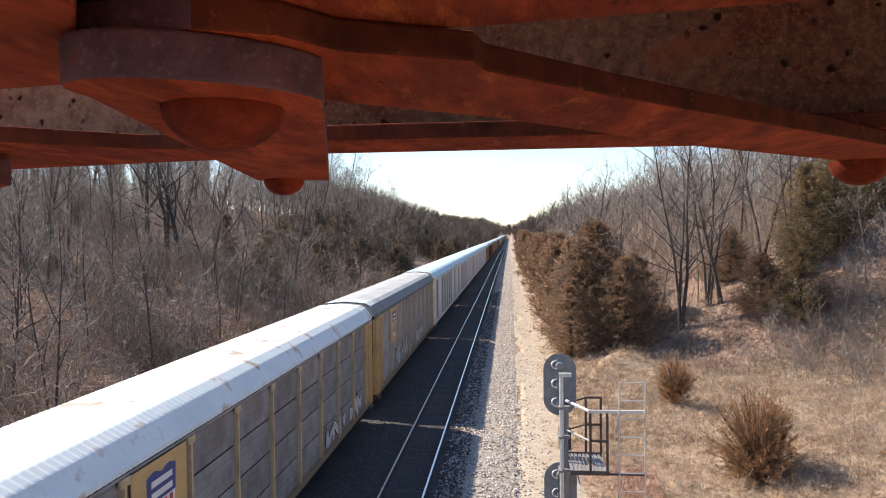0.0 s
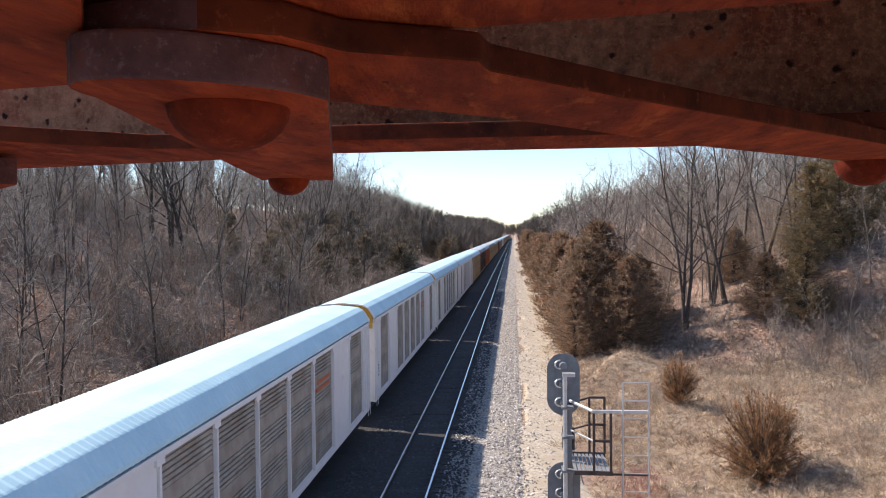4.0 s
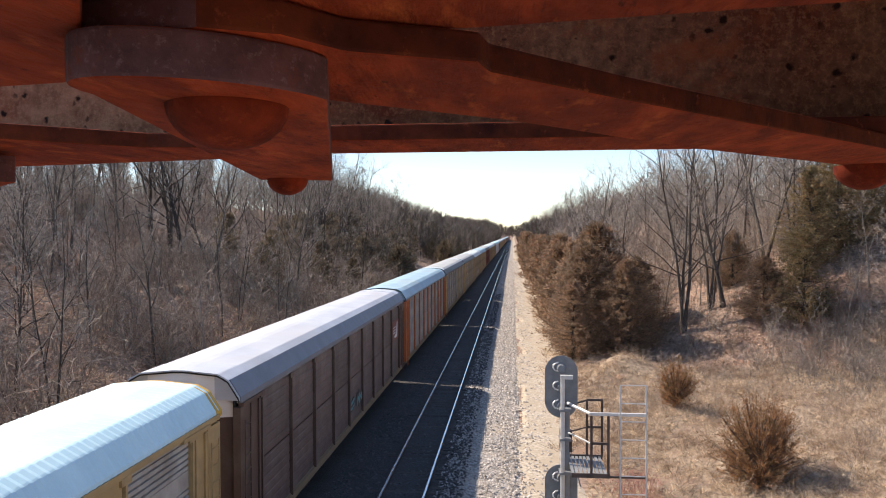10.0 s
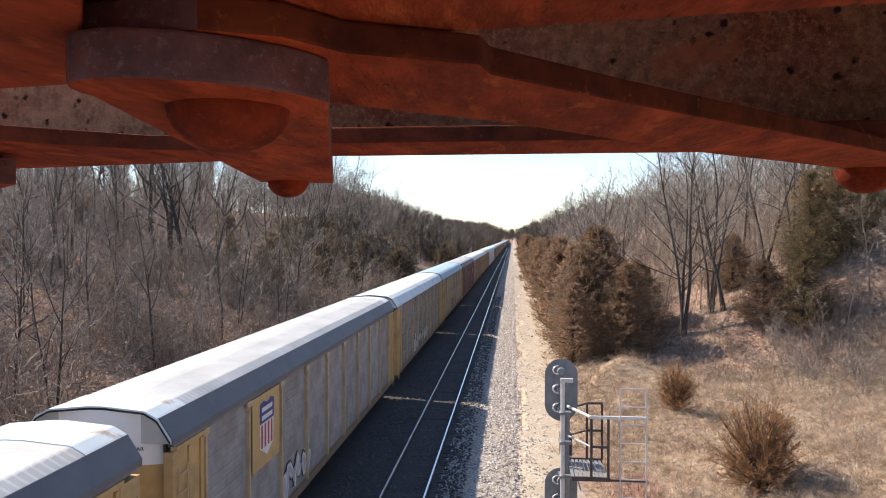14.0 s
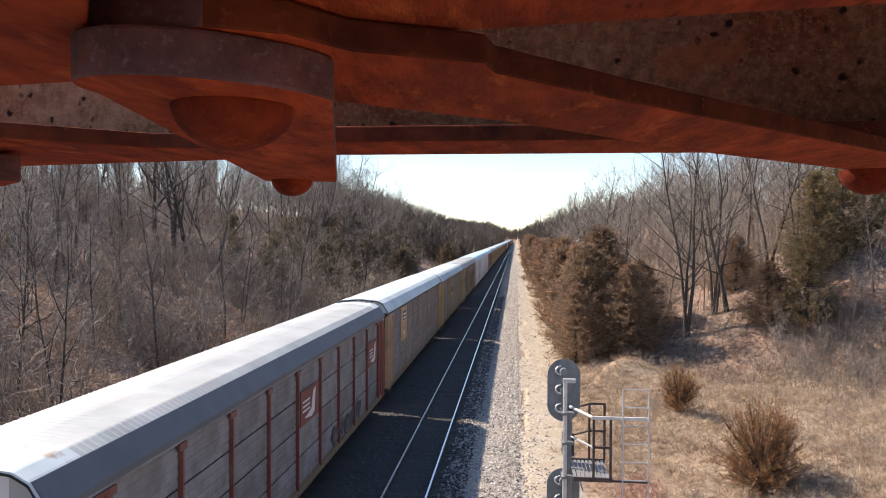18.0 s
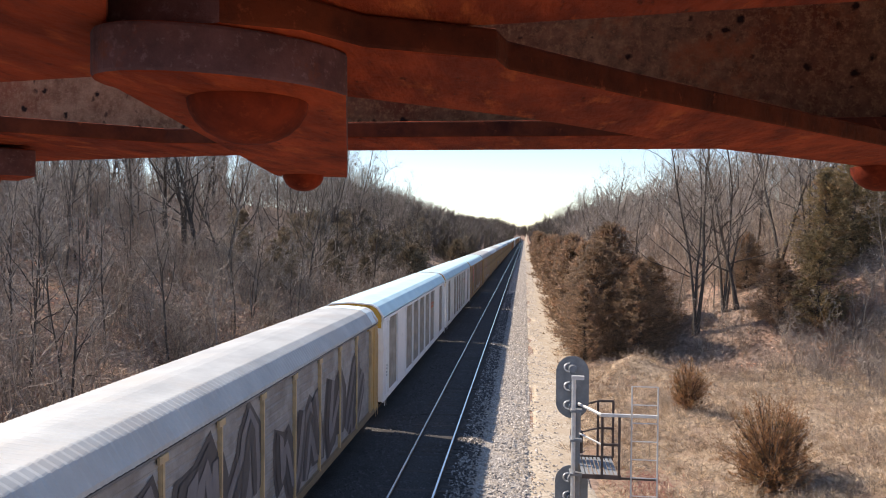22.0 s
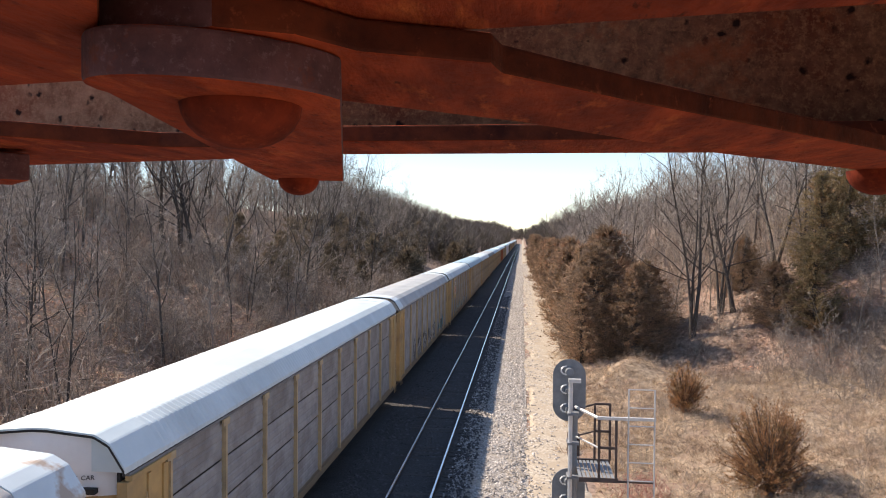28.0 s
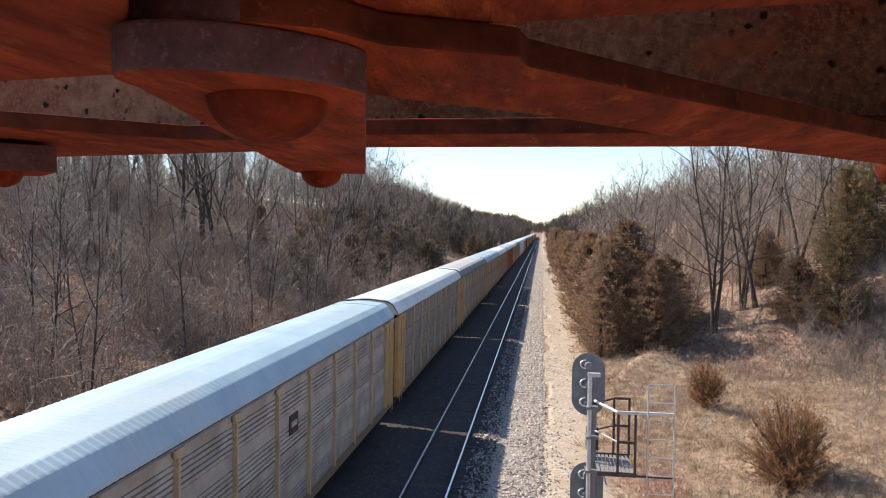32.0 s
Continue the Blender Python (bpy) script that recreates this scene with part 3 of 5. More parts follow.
part("deck_edge", Shape().box(0.12, 0.92, 0.4, 0.44, deck - 0.06, deck + 0.03), dk, sig)
for y, xs in ((-0.92, (0.53, 0.88)), (0.42, (0.57, 0.91))):
    for x in xs:
        part("rail_post", Shape().box(x - 0.025, x + 0.025, y - 0.025, y + 0.025, deck, Z0 + 5.13), dk, sig)
    part("guard_rail", Shape().box(xs[0], xs[1], y - 0.02, y + 0.02, Z0 + 4.48, Z0 + 4.53), dk, sig)
    part("guard_rail", Shape().rod((0.1, -0.05, Z0 + 4.5), (xs[0], y, Z0 + 4.5), 0.02, sides=5), M["pale_metal"] if y < 0 else dk, sig)
part("guard_rail", Shape().box(0.57, 0.93, 0.40, 0.44, Z0 + 5.10, Z0 + 5.15), dk, sig)
part("guard_rail", Shape().rod((0.1, 0.0, Z0 + 5.08), (0.57, 0.42, Z0 + 5.12), 0.022, sides=5), dk, sig)
part("arm", Shape().rod((0.1, -0.1, Z0 + 5.16), (0.51, -0.92, Z0 + 5.13), 0.035, sides=6), M["pale_metal"], sig)
part("arm", Shape().box(0.50, 1.68, -0.96, -0.90, Z0 + 5.10, Z0 + 5.16), M["pale_metal"], sig)
part("arm", Shape().box(0.90, 1.66, -0.95, -0.91, Z0 + 3.79, Z0 + 3.83), dk, sig)
for x in (1.12, 1.65):
    part("ladder_rail", Shape().rod((x, -0.98, 0.0), (x, -0.98, Z0 + 5.76), 0.017, sides=6), M["pale_metal"], sig)
for k in range(17):
    part("rung", Shape().rod((1.12, -0.98, 0.36 + k * 0.381), (1.65, -0.98, 0.36 + k * 0.381), 0.013, sides=5), M["pale_metal"], sig)

# ---- trees ----
def segs_mesh(name, segs, material, sides=3):
    """Tapered prisms for rows of p, q, r0, r1."""
    a = np.array(segs, dtype=float)
    p, q, r0, r1 = a[:, :3], a[:, 3:6], a[:, 6], a[:, 7]
    d = q - p
    d /= np.linalg.norm(d, axis=1)[:, None] + 1e-9
    h = np.where(np.abs(d[:, 2:3]) < 0.9, [[0, 0, 1.0]], [[1.0, 0, 0]])
    u = np.cross(d, h)
    u /= np.linalg.norm(u, axis=1)[:, None] + 1e-9
    w = np.cross(d, u)
    ang = np.arange(sides) * math.tau / sides
    ring = u[:, None] * np.cos(ang)[None, :, None] + w[:, None] * np.sin(ang)[None, :, None]
    v = np.concatenate([p[:, None] + ring * r0[:, None, None], q[:, None] + ring * r1[:, None, None]], 1)
    i = np.arange(len(a)) * (2 * sides)
    f = np.stack([np.stack([i + j, i + (j + 1) % sides, i + sides + (j + 1) % sides, i + sides + j], -1) for j in range(sides)], 1).reshape(-1, 4)
    return mesh_arrays(name, v.reshape(-1, 3), f, material)


def slivers(name, segs, material, rng):
    """Fine twigs or sprays: one narrow pointed blade for each row of p, q, r."""
    a = np.asarray(segs, dtype=float)
    d = a[:, 3:6] - a[:, :3]
    s = np.cross(d, rng.normal(0, 1, d.shape))
    s /= np.linalg.norm(s, axis=1)[:, None] + 1e-9
    s *= a[:, 6:7]
    v = np.stack([a[:, :3] - s, a[:, :3] + s, a[:, 3:6]], 1).reshape(-1, 3)
    return mesh_arrays(name, v, np.arange(len(v)).reshape(-1, 3), material)


def unit(d):
    return d / (np.linalg.norm(d, axis=-1, keepdims=True) + 1e-9)


def bend(rng, p, d, length, n, wob, up):
    """A crooked line of n pieces that starts at p along d and turns upwards."""
    pts = [np.array(p, float)]
    for _ in range(n):
        d = unit(d + rng.normal(0, wob, 3) + np.array([0, 0, up]))
        pts.append(pts[-1] + d * length / n)
    return np.array(pts)


def tubes(name, rows, material, sides):
    """Round tapered limbs: each row holds the points of a line and their radii."""
    vs, fs, k = [], [], 0
    ang = np.arange(sides) * math.tau / sides
    for pts, rad in rows:
        d = unit(np.gradient(pts, axis=0))
        h = np.array([1.0, 0.2, 0]) if abs(d[0, 2]) > 0.7 else np.array([0, 0, 1.0])
        u = unit(np.cross(d, h))
        w = np.cross(d, u)
        vs.append((pts[:, None] + (u[:, None] * np.cos(ang)[None, :, None] + w[:, None] * np.sin(ang)[None, :, None]) * np.asarray(rad)[:, None, None]).reshape(-1, 3))
        m = len(pts)
        i = (k + np.arange(m - 1) * sides)[:, None] + np.arange(sides)[None]
        j = (k + np.arange(m - 1) * sides)[:, None] + (np.arange(sides)[None] + 1) % sides
        fs.append(np.stack([i, j, j + sides, i + sides], -1).reshape(-1, 4))
        k += m * sides
    return mesh_arrays(name, np.concatenate(vs), np.concatenate(fs), material, True)


def blades(P, W, rng):
    """Narrow curved strips, each along one line of points and pointed at its end: points and triangles."""
    P = np.asarray(P, float)
    n, k, _ = P.shape
    s = unit(np.cross(P[:, -1] - P[:, 0], rng.normal(0, 1, (n, 3)))) * np.asarray(W, float).reshape(-1, 1)
    t = 1 - np.arange(k - 1) / (k - 0.4)
    v = np.concatenate([np.stack([P[:, :-1] - s[:, None] * t[None, :, None], P[:, :-1] + s[:, None] * t[None, :, None]], 2).reshape(n, -1, 3), P[:, -1:]], 1)
    tri = []
    for j in range(k - 2):
        tri += [(2 * j, 2 * j + 1, 2 * j + 3), (2 * j, 2 * j + 3, 2 * j + 2)]
    tri.append((2 * k - 4, 2 * k - 3, 2 * k - 2))
    m = 2 * k - 1
    f = (np.array(tri)[None] + (np.arange(n) * m)[:, None, None]).reshape(-1, 3)
    return v.reshape(-1, 3), f


def join(pieces):
    v, f, k = [], [], 0
    for a, b in pieces:
        v.append(a)
        f.append(b + k)
        k += len(a)
    return np.concatenate(v), np.concatenate(f)


def side_twigs(rng, P, each, length, wild=0.65, up=0.2, points=3, droop=0.0):
    """Curved side twigs that leave random places on the lines P."""
    n, k, _ = P.shape
    pick = np.repeat(np.arange(n), each)
    t = rng.uniform(0.12, 1.0, len(pick)) * (k - 1)
    i = np.minimum(t.astype(int), k - 2)
    u = (t - i)[:, None]
    a, b = P[pick, i], P[pick, i + 1]
    base = a * (1 - u) + b * u
    d = unit(unit(b - a) * 0.75 + rng.normal(0, wild, base.shape) + [0, 0, up])
    ln = rng.uniform(0.35, 1.0, (len(pick), 1)) * length
    bow = rng.normal(0, 0.28, base.shape) + [0, 0, 0.12 - droop]
    q = np.linspace(0, 1, points)
    return np.stack([base + d * ln * s + bow * ln * s * s for s in q], 1)


def bare_tree(seed, tall, r, stems=1, lean=0.0, low=0.3, limbs=11, open_up=1.0, twig=0.010, more=4, bark="bark"):
    """Crooked trunk and limbs as one mesh, branchlets and fine twigs as another."""
    rng = np.random.default_rng(seed)
    wood, lines, widths = [], [], []
    for s in range(stems):
        a = math.tau * (s + rng.uniform(-0.2, 0.2)) / stems
        d = np.array([math.cos(a) * lean, math.sin(a) * lean, 1.0]) + rng.normal(0, 0.04, 3)
        L = tall * (1.0 if s == 0 else rng.uniform(0.75, 0.98))
        pts = bend(rng, (0.5 * r * math.cos(a), 0.5 * r * math.sin(a), -0.3), unit(d), L, 9, 0.055, 0.035)
        t = np.linspace(0, 1, 10)
        rs = r * (1 if s == 0 else rng.uniform(0.6, 0.95)) * (1 if stems == 1 else 0.8)
        rad = rs * (1 - 0.88 * t ** 0.9) + 0.006
        rad[0] *= 1.35
        wood.append((pts, rad))
        for i in range(limbs):
            u = low + (0.96 - low) * (i + rng.random()) / limbs
            c = [np.interp(u, t, pts[:, j]) for j in range(3)]
            axis = unit(pts[min(9, int(u * 9) + 1)] - pts[int(u * 9)])
            b = i * 2.4 + rng.uniform(-0.5, 0.5)
            out = unit(np.array([math.cos(b), math.sin(b), 0.0]))
            ang = radians(rng.uniform(40, 72)) * open_up * (1 - 0.35 * u)
            ll = L * (0.13 + 0.30 * (1 - u) / (1 - low)) * rng.uniform(0.65, 1.2)
            lr = np.interp(u, t, rad) * rng.uniform(0.38, 0.58) + 0.004
            lp = bend(rng, c, axis * math.cos(ang) + out * math.sin(ang), ll, 5, 0.16, 0.06)
            q = np.linspace(0, 1, 6)
            wood.append((lp, lr * (1 - 0.86 * q) + 0.003))
            for _ in range(5 if ll > 1.6 else 3):
                v = rng.uniform(0.2, 0.95)
                c2 = [np.interp(v, q, lp[:, j]) for j in range(3)]
                d2 = unit(unit(lp[-1] - lp[0]) + rng.normal(0, 0.55, 3) + [0, 0, 0.2])
                lines.append(bend(rng, c2, d2, ll * rng.uniform(0.25, 0.5), 3, 0.16, 0.07))
                widths.append(max(0.011, lr * (1 - v) * 0.5))
    lines = np.array(lines)
    k = tall / 13
    tips = side_twigs(rng, lines, more, 1.0 * k)
    ends = side_twigs(rng, tips, 2, 0.55 * k, 0.6, 0.15, 2)
    v, f = join([blades(lines, widths, rng), blades(tips, np.full(len(tips), twig), rng), blades(ends, np.full(len(ends), twig * 0.9), rng)])
    return tubes("trunk", wood, M[bark], 5), mesh_arrays("crown", v, f, M["twig"])


def cedar_tree(seed, tall, wide, material, n=20000, leaf=0.12, vase=False, nb=150):
    """Trunk with boughs, and a ragged crown of many small feathery sprays on side branches."""
    rng = np.random.default_rng(seed)
    boughs, side = [(0, 0, -0.3, 0, 0, tall * (0.5 if vase else 0.9), 0.025 * wide + 0.02, 0.01)], []
    lobes = rng.uniform(0, math.tau, 3)
    for i in range(nb):
        a = rng.uniform(0, math.tau)
        uneven = 1 + 0.20 * math.sin(2 * a + lobes[0]) + 0.15 * math.sin(3 * a + lobes[1])
        if vase:
            u = rng.uniform(0.10, 1.0)
            r = wide / 2 * math.sqrt(max(0.03, 1 - ((u - 0.42) / 0.60) ** 2)) * rng.uniform(0.55, 1.12) * uneven
            root = np.array([0, 0, tall * u * rng.uniform(0.1, 0.4)])
            e = np.array([math.cos(a) * r, math.sin(a) * r, tall * u * rng.uniform(0.85, 1.06)])
        else:
            h = rng.random() ** 1.2
            z = tall * (0.02 + 0.93 * h)
            wave = 1 + 0.10 * math.sin(z * 2.1 + lobes[2] + 1.5 * math.sin(a))
            r = wide / 2 * (1 - h) ** 0.62 * (0.74 + 0.26 * min(1.0, h / 0.15)) * rng.uniform(0.68, 1.08) * uneven * wave + 0.06
            root = np.array([0, 0, z])
            e = np.array([math.cos(a) * r, math.sin(a) * r, z + r * rng.uniform(-0.05, 0.5)])
        boughs.append((*root, *e, 0.022, 0.006))
        d = e - root
        L = np.linalg.norm(d)
        for _ in range(14):
            t = rng.uniform(0.2, 1.0)
            w = d / L * 0.8 + rng.normal(0, 0.45, 3) + [0, 0, 0.18]
            side.append((*(root + d * t), *(w / np.linalg.norm(w) * (0.14 + 0.16 * L * rng.uniform(0.4, 1.3)))))
    side = np.array(side)
    k = rng.integers(0, len(side), n)
    D = side[k, 3:]
    P = side[k, :3] + D * rng.random((n, 1)) + rng.normal(0, leaf * 0.5, (n, 3))
    D = D / np.linalg.norm(D, axis=1)[:, None] + rng.normal(0, 0.45, (n, 3)) + [0, 0, 0.2]
    D /= np.linalg.norm(D, axis=1)[:, None]
    s = rng.uniform(0.5, 1.4, (n, 1)) * leaf
    crown = np.concatenate([P, P + D * s * 2.0, s * 0.26], 1)
    return segs_mesh("trunk", boughs, M["bark"], 4), slivers("crown", crown, material, rng)


def plant(name, meshes, x, y, scale, turn, label, category, group, sink=0.0, lean=(0, 0)):
    t = tagged(new(name), label, category, group)
    t.matrix_basis = pose(x, y, float(height(x, y)) - sink, lean[0], lean[1], turn)
    t.scale = (scale,) * 3
    part("trunk", meshes[0], None, t)
    part("crown", meshes[1], None, t)
    return t


BIG = [bare_tree(61, 19, 0.20, 3, 0.045, 0.2, 14, 0.95, 0.010, 6), bare_tree(62, 18, 0.16, 3, 0.07, 0.25, 12, 0.85, 0.010, 6), bare_tree(63, 17, 0.22, 2, 0.16, 0.25, 14, 1.0, 0.010, 6), bare_tree(64, 16, 0.20, 1, 0, 0.2, 18, 1.0, 0.010, 6), bare_tree(65, 15, 0.30, 1, 0, 0.3, 15, 0.85, 0.011, 5), bare_tree(66, 15, 0.26, 2, 0.2, 0.25, 12, 0.8, 0.011, 5)]
BARE = [bare_tree(51, 14, 0.15, 1, 0, 0.25, 15, 1.0, 0.012), bare_tree(52, 15, 0.14, 2, 0.14, 0.3, 10, 0.9, 0.012), bare_tree(53, 13, 0.13, 1, 0, 0.2, 16, 1.1, 0.012), bare_tree(54, 14, 0.12, 3, 0.16, 0.35, 8, 0.8, 0.012), bare_tree(55, 15, 0.16, 1, 0, 0.4, 12, 0.85, 0.012)]
THIN = [bare_tree(21, 7, 0.05, 2, 0.16, 0.2, 6, 0.9, 0.009, 3, "bark_pale"), bare_tree(22, 6, 0.042, 3, 0.25, 0.15, 5, 0.9, 0.009, 3, "bark_pale"), bare_tree(23, 8, 0.055, 1, 0, 0.25, 10, 0.8, 0.009, 3, "bark_pale")]
POLES = [bare_tree(24, 8, 0.07, 1, 0, 0.35, 10, 0.8, 0.010, 4), bare_tree(25, 7, 0.06, 2, 0.12, 0.3, 7, 0.8, 0.010, 4)]
CEDAR = [cedar_tree(31, 8, 6.0, M["cedar"], 44000, 0.078, nb=420), cedar_tree(32, 9, 5.6, M["cedar_green"], 32000, 0.095, nb=380), cedar_tree(33, 7, 6.2, M["cedar"], 44000, 0.078, nb=420), cedar_tree(34, 8, 5.6, M["cedar"], 7500, 0.23),
         cedar_tree(35, 7.5, 6.8, M["cedar_dull"], 10000, 0.15, nb=150), cedar_tree(36, 6.5, 7.2, M["cedar_dull"], 4500, 0.30)]

rng = np.random.default_rng(5)
def woods(n, x0, x1, y0, y1, kinds, name, label, category, group, smin, smax, keep=None, gap=2.2, power=1.4):
    done, tries = [], 0
    while len(done) < n and tries < n * 30:
        tries += 1
        y = y0 + (y1 - y0) * rng.random() ** power
        x = rng.uniform(x0, x1)
        if keep and not keep(x, y):
            continue
        if any((x - a) ** 2 + (y - b) ** 2 < gap ** 2 for a, b in done):
            continue
        done.append((x, y))
        plant(name, kinds[rng.integers(len(kinds))], x, y, rng.uniform(smin, smax), rng.uniform(0, 360), label, category, group, lean=(rng.normal(0, 3), rng.normal(0, 3)))


HARD = "leafless grey hardwood tree on the wooded slope"
SAP = "thin leafless sapling among brush"
ON_SLOPE, SAPS = "trees on the slopes", "saplings"
clear = lambda x, y: (y > 58 and x > 10) or x > 27
woods(52, -46, -17, 40, 230, BARE, "bare_tree", HARD, "tree", ON_SLOPE, 0.65, 0.95, lambda x, y: y > 66 or x < -34)
woods(56, -40, -15, 24, 150, THIN, "sapling", SAP, "tree", SAPS, 0.6, 1.0, gap=1.2)
woods(20, -33, -17, 26, 58, POLES, "sapling", "slender dark leafless sapling on the slope", "tree", SAPS, 0.8, 1.3, gap=2.5)
woods(50, 14, 56, 70, 170, BARE, "bare_tree", HARD, "tree", ON_SLOPE, 0.7, 1.0)
woods(36, 8.5, 16, 80, 300, BARE, "bare_tree", HARD, "tree", ON_SLOPE, 0.9, 1.15, power=1.2)
woods(40, 12, 42, 62, 110, THIN, "sapling", SAP, "tree", SAPS, 0.7, 1.2, gap=1.2)
# trees that stand out singly
for x, y, k, s, r, ln in ((-32.2, 63.5, 4, 1.0, 20, (0, -4)), (-30.9, 64, 5, 1.0, 100, (0, 2)), (-29.2, 63, 4, 0.9, 200, (0, 6)), (-34.6, 62.5, 2, 0.8, 250, (0, -5)), (-34.5, 51, 2, 0.75, 10, (0, -3)), (-28, 66, 5, 0.9, 10, (0, 4)),
                          (13.1, 58.3, 0, 1.0, 10, (0, -4)), (15.6, 59.6, 1, 1.0, 60, (0, 2)), (16.5, 59.4, 3, 0.9, 200, (0, 9)), (21, 63.5, 2, 0.95, 90, (0, 2)), (24, 66, 1, 0.9, 30, (0, 5))):
    plant("bare_tree", BIG[k], x, y, s, r, HARD, "tree", ON_SLOPE, lean=ln)
woods(14, -37, -26, 105, 165, BIG[:4], "bare_tree", HARD, "tree", ON_SLOPE, 0.85, 1.05)
woods(34, -64, -46, 42, 135, BARE, "bare_tree", HARD, "tree", ON_SLOPE, 0.8, 1.1)
woods(16, -29, -19, 66, 130, CEDAR[4:5], "cedar_tree", "dull brownish-green cedar among bare trees", "tree", "cedars", 0.5, 0.9, gap=3)
woods(32, -34, -15.5, 100, 330, CEDAR[5:], "cedar_tree", "dull brownish-green cedar among bare trees", "tree", "cedars", 0.7, 1.2)
for x, y, s, k in ((5.9, 59.5, 1.36, 2), (8.7, 57.5, 1.0, 0), (4.6, 56.5, 0.8, 0), (10.2, 61, 0.95, 2), (5.6, 68, 1.15, 0), (8.2, 72, 1.3, 0), (5.2, 77, 1.1, 0), (5.6, 86, 1.2, 0), (8.5, 82, 1.2, 0), (5.2, 96, 1.1, 0), (5.6, 106, 1.2, 0),
                   (5.0, 118, 1.1, 0), (5.2, 132, 1.2, 0), (4.6, 150, 1.2, 0), (4.6, 172, 1.2, 0), (4.4, 200, 1.3, 0), (4.6, 235, 1.3, 0), (4.8, 280, 1.4, 0), (4.8, 340, 1.4, 0)):
    plant("cedar_tree", CEDAR[k if y < 66 else 3], x, y, s, x * 77 + y * 13, "bronzed winter cedar beside the track", "tree", "cedars", sink=0.1)
for x, y, s, k in ((18.6, 56.5, 0.72, 2), (20.9, 55.0, 0.8, 1), (23.0, 59.5, 0.9, 1), (25.5, 60.5, 1.0, 1), (29.5, 61, 1.15, 1), (18.2, 63, 0.7, 2), (32, 58, 1.0, 1)):
    plant("cedar_tree", CEDAR[k], x, y, s, x * 77, "olive-brown cedar at the edge of the clearing", "tree", "cedars", sink=0.1)
plant("cedar_bush", cedar_tree(41, 3.5, 3.4, M["cedar_red"], 42000, 0.045, True, 260), 9.25, 28.6, 1.0, 0, "rust-brown young cedar bush in dry grass", "bush", "cedar bushes")
plant("cedar_bush", cedar_tree(42, 2.8, 2.2, M["cedar_red"], 11000, 0.055, True, 100), 8.6, 39.6, 1.0, 0, "small orange-brown cedar bush in dry grass", "bush", "cedar bushes")


# brush: arching leafless shrubs, many of each of a few forms
def shrub(seed, tall, wide, stems=16, w=0.010):
    rng = np.random.default_rng(seed)
    a = rng.uniform(0, math.tau, stems)
    base = np.column_stack([rng.normal(0, 0.2, (stems, 2)), np.full(stems, -0.1)])
    reach = wide / 2 * rng.uniform(0.15, 1.0, stems)
    top = tall * rng.uniform(0.45, 1.0, stems)
    fall = rng.uniform(0.35, 0.95, stems)
    P = np.stack([base + np.column_stack([np.cos(a) * reach * t ** 1.3, np.sin(a) * reach * t ** 1.3, top * (1.7 * t - fall * t * t)]) + rng.normal(0, 0.06, (stems, 3)) * t for t in np.linspace(0, 1, 5)], 1)
    one = side_twigs(rng, P, 7, tall * 0.36, 0.55, 0.1, 3, 0.25)
    two = side_twigs(rng, one, 3, tall * 0.17, 0.6, 0.0, 2)
    return join([blades(P, np.full(stems, w * 1.5), rng), blades(one, np.full(len(one), w), rng), blades(two, np.full(len(two), w * 0.9), rng)])


def thicket(n, where, tall, stems, twigs, r, tilt=0.35):
    """Slivers of many low bushes: stems from the ground and side twigs."""
    b = where(n)
    base = np.repeat(np.column_stack([b, height(b[:, 0], b[:, 1])]), stems, 0)
    k = len(base)
    base[:, :2] += rng.normal(0, 0.4, (k, 2))
    d = unit(rng.normal(0, tilt, (k, 3)) + [0, 0, 1])
    tip = base + d * rng.uniform(0.35, 1.0, (k, 1)) * tall
    p, q = np.repeat(base, twigs, 0), np.repeat(tip, twigs, 0)
    t = rng.uniform(0.15, 0.95, (len(p), 1))
    o = p * (1 - t) + q * t
    e = unit(np.repeat(d, twigs, 0) * 0.6 + rng.normal(0, 0.6, (len(p), 3)))
    lines = np.concatenate([np.stack([base - [0, 0, 0.1], tip], 1), np.stack([o, o + e * rng.uniform(0.15, 0.45, (len(p), 1)) * tall], 1)])
    return blades(lines, np.concatenate([np.full(k, r * 1.3), np.full(len(p), r)]), rng)


def field(x0, x1, y0, y1, power=1.4, ok=None):
    def pick(n):
        b = np.column_stack([rng.uniform(x0, x1, n * 3), y0 + (y1 - y0) * rng.random(n * 3) ** power])
        if ok is not None:
            b = b[ok(b[:, 0], b[:, 1])]
        return b[:n]
    return pick


def scatter(n, where, forms, smin=0.6, smax=1.15, tilt=0.12):
    """Copies of the forms over the land, turned, scaled and a little tilted."""
    b = where(n)
    kind = rng.integers(0, len(forms), len(b))
    pieces = []
    for k, (v, f) in enumerate(forms):
        p = b[kind == k]
        m = len(p)
        a, s = rng.uniform(0, math.tau, m), rng.uniform(smin, smax, m)
        c, q = np.cos(a) * s, np.sin(a) * s
        X = v[None, :, 0] * c[:, None] - v[None, :, 1] * q[:, None]
        Y = v[None, :, 0] * q[:, None] + v[None, :, 1] * c[:, None]
        Z = v[None, :, 2] * s[:, None]
        X = X + Z * rng.normal(0, tilt, (m, 1)) + p[:, 0, None]
        Y = Y + Z * rng.normal(0, tilt, (m, 1)) + p[:, 1, None]
        Z = Z + height(p[:, 0], p[:, 1])[:, None]
        pieces.append((np.stack([X, Y, Z], -1).reshape(-1, 3), (f[None] + (np.arange(m) * len(v))[:, None, None]).reshape(-1, 3)))
    return join(pieces)


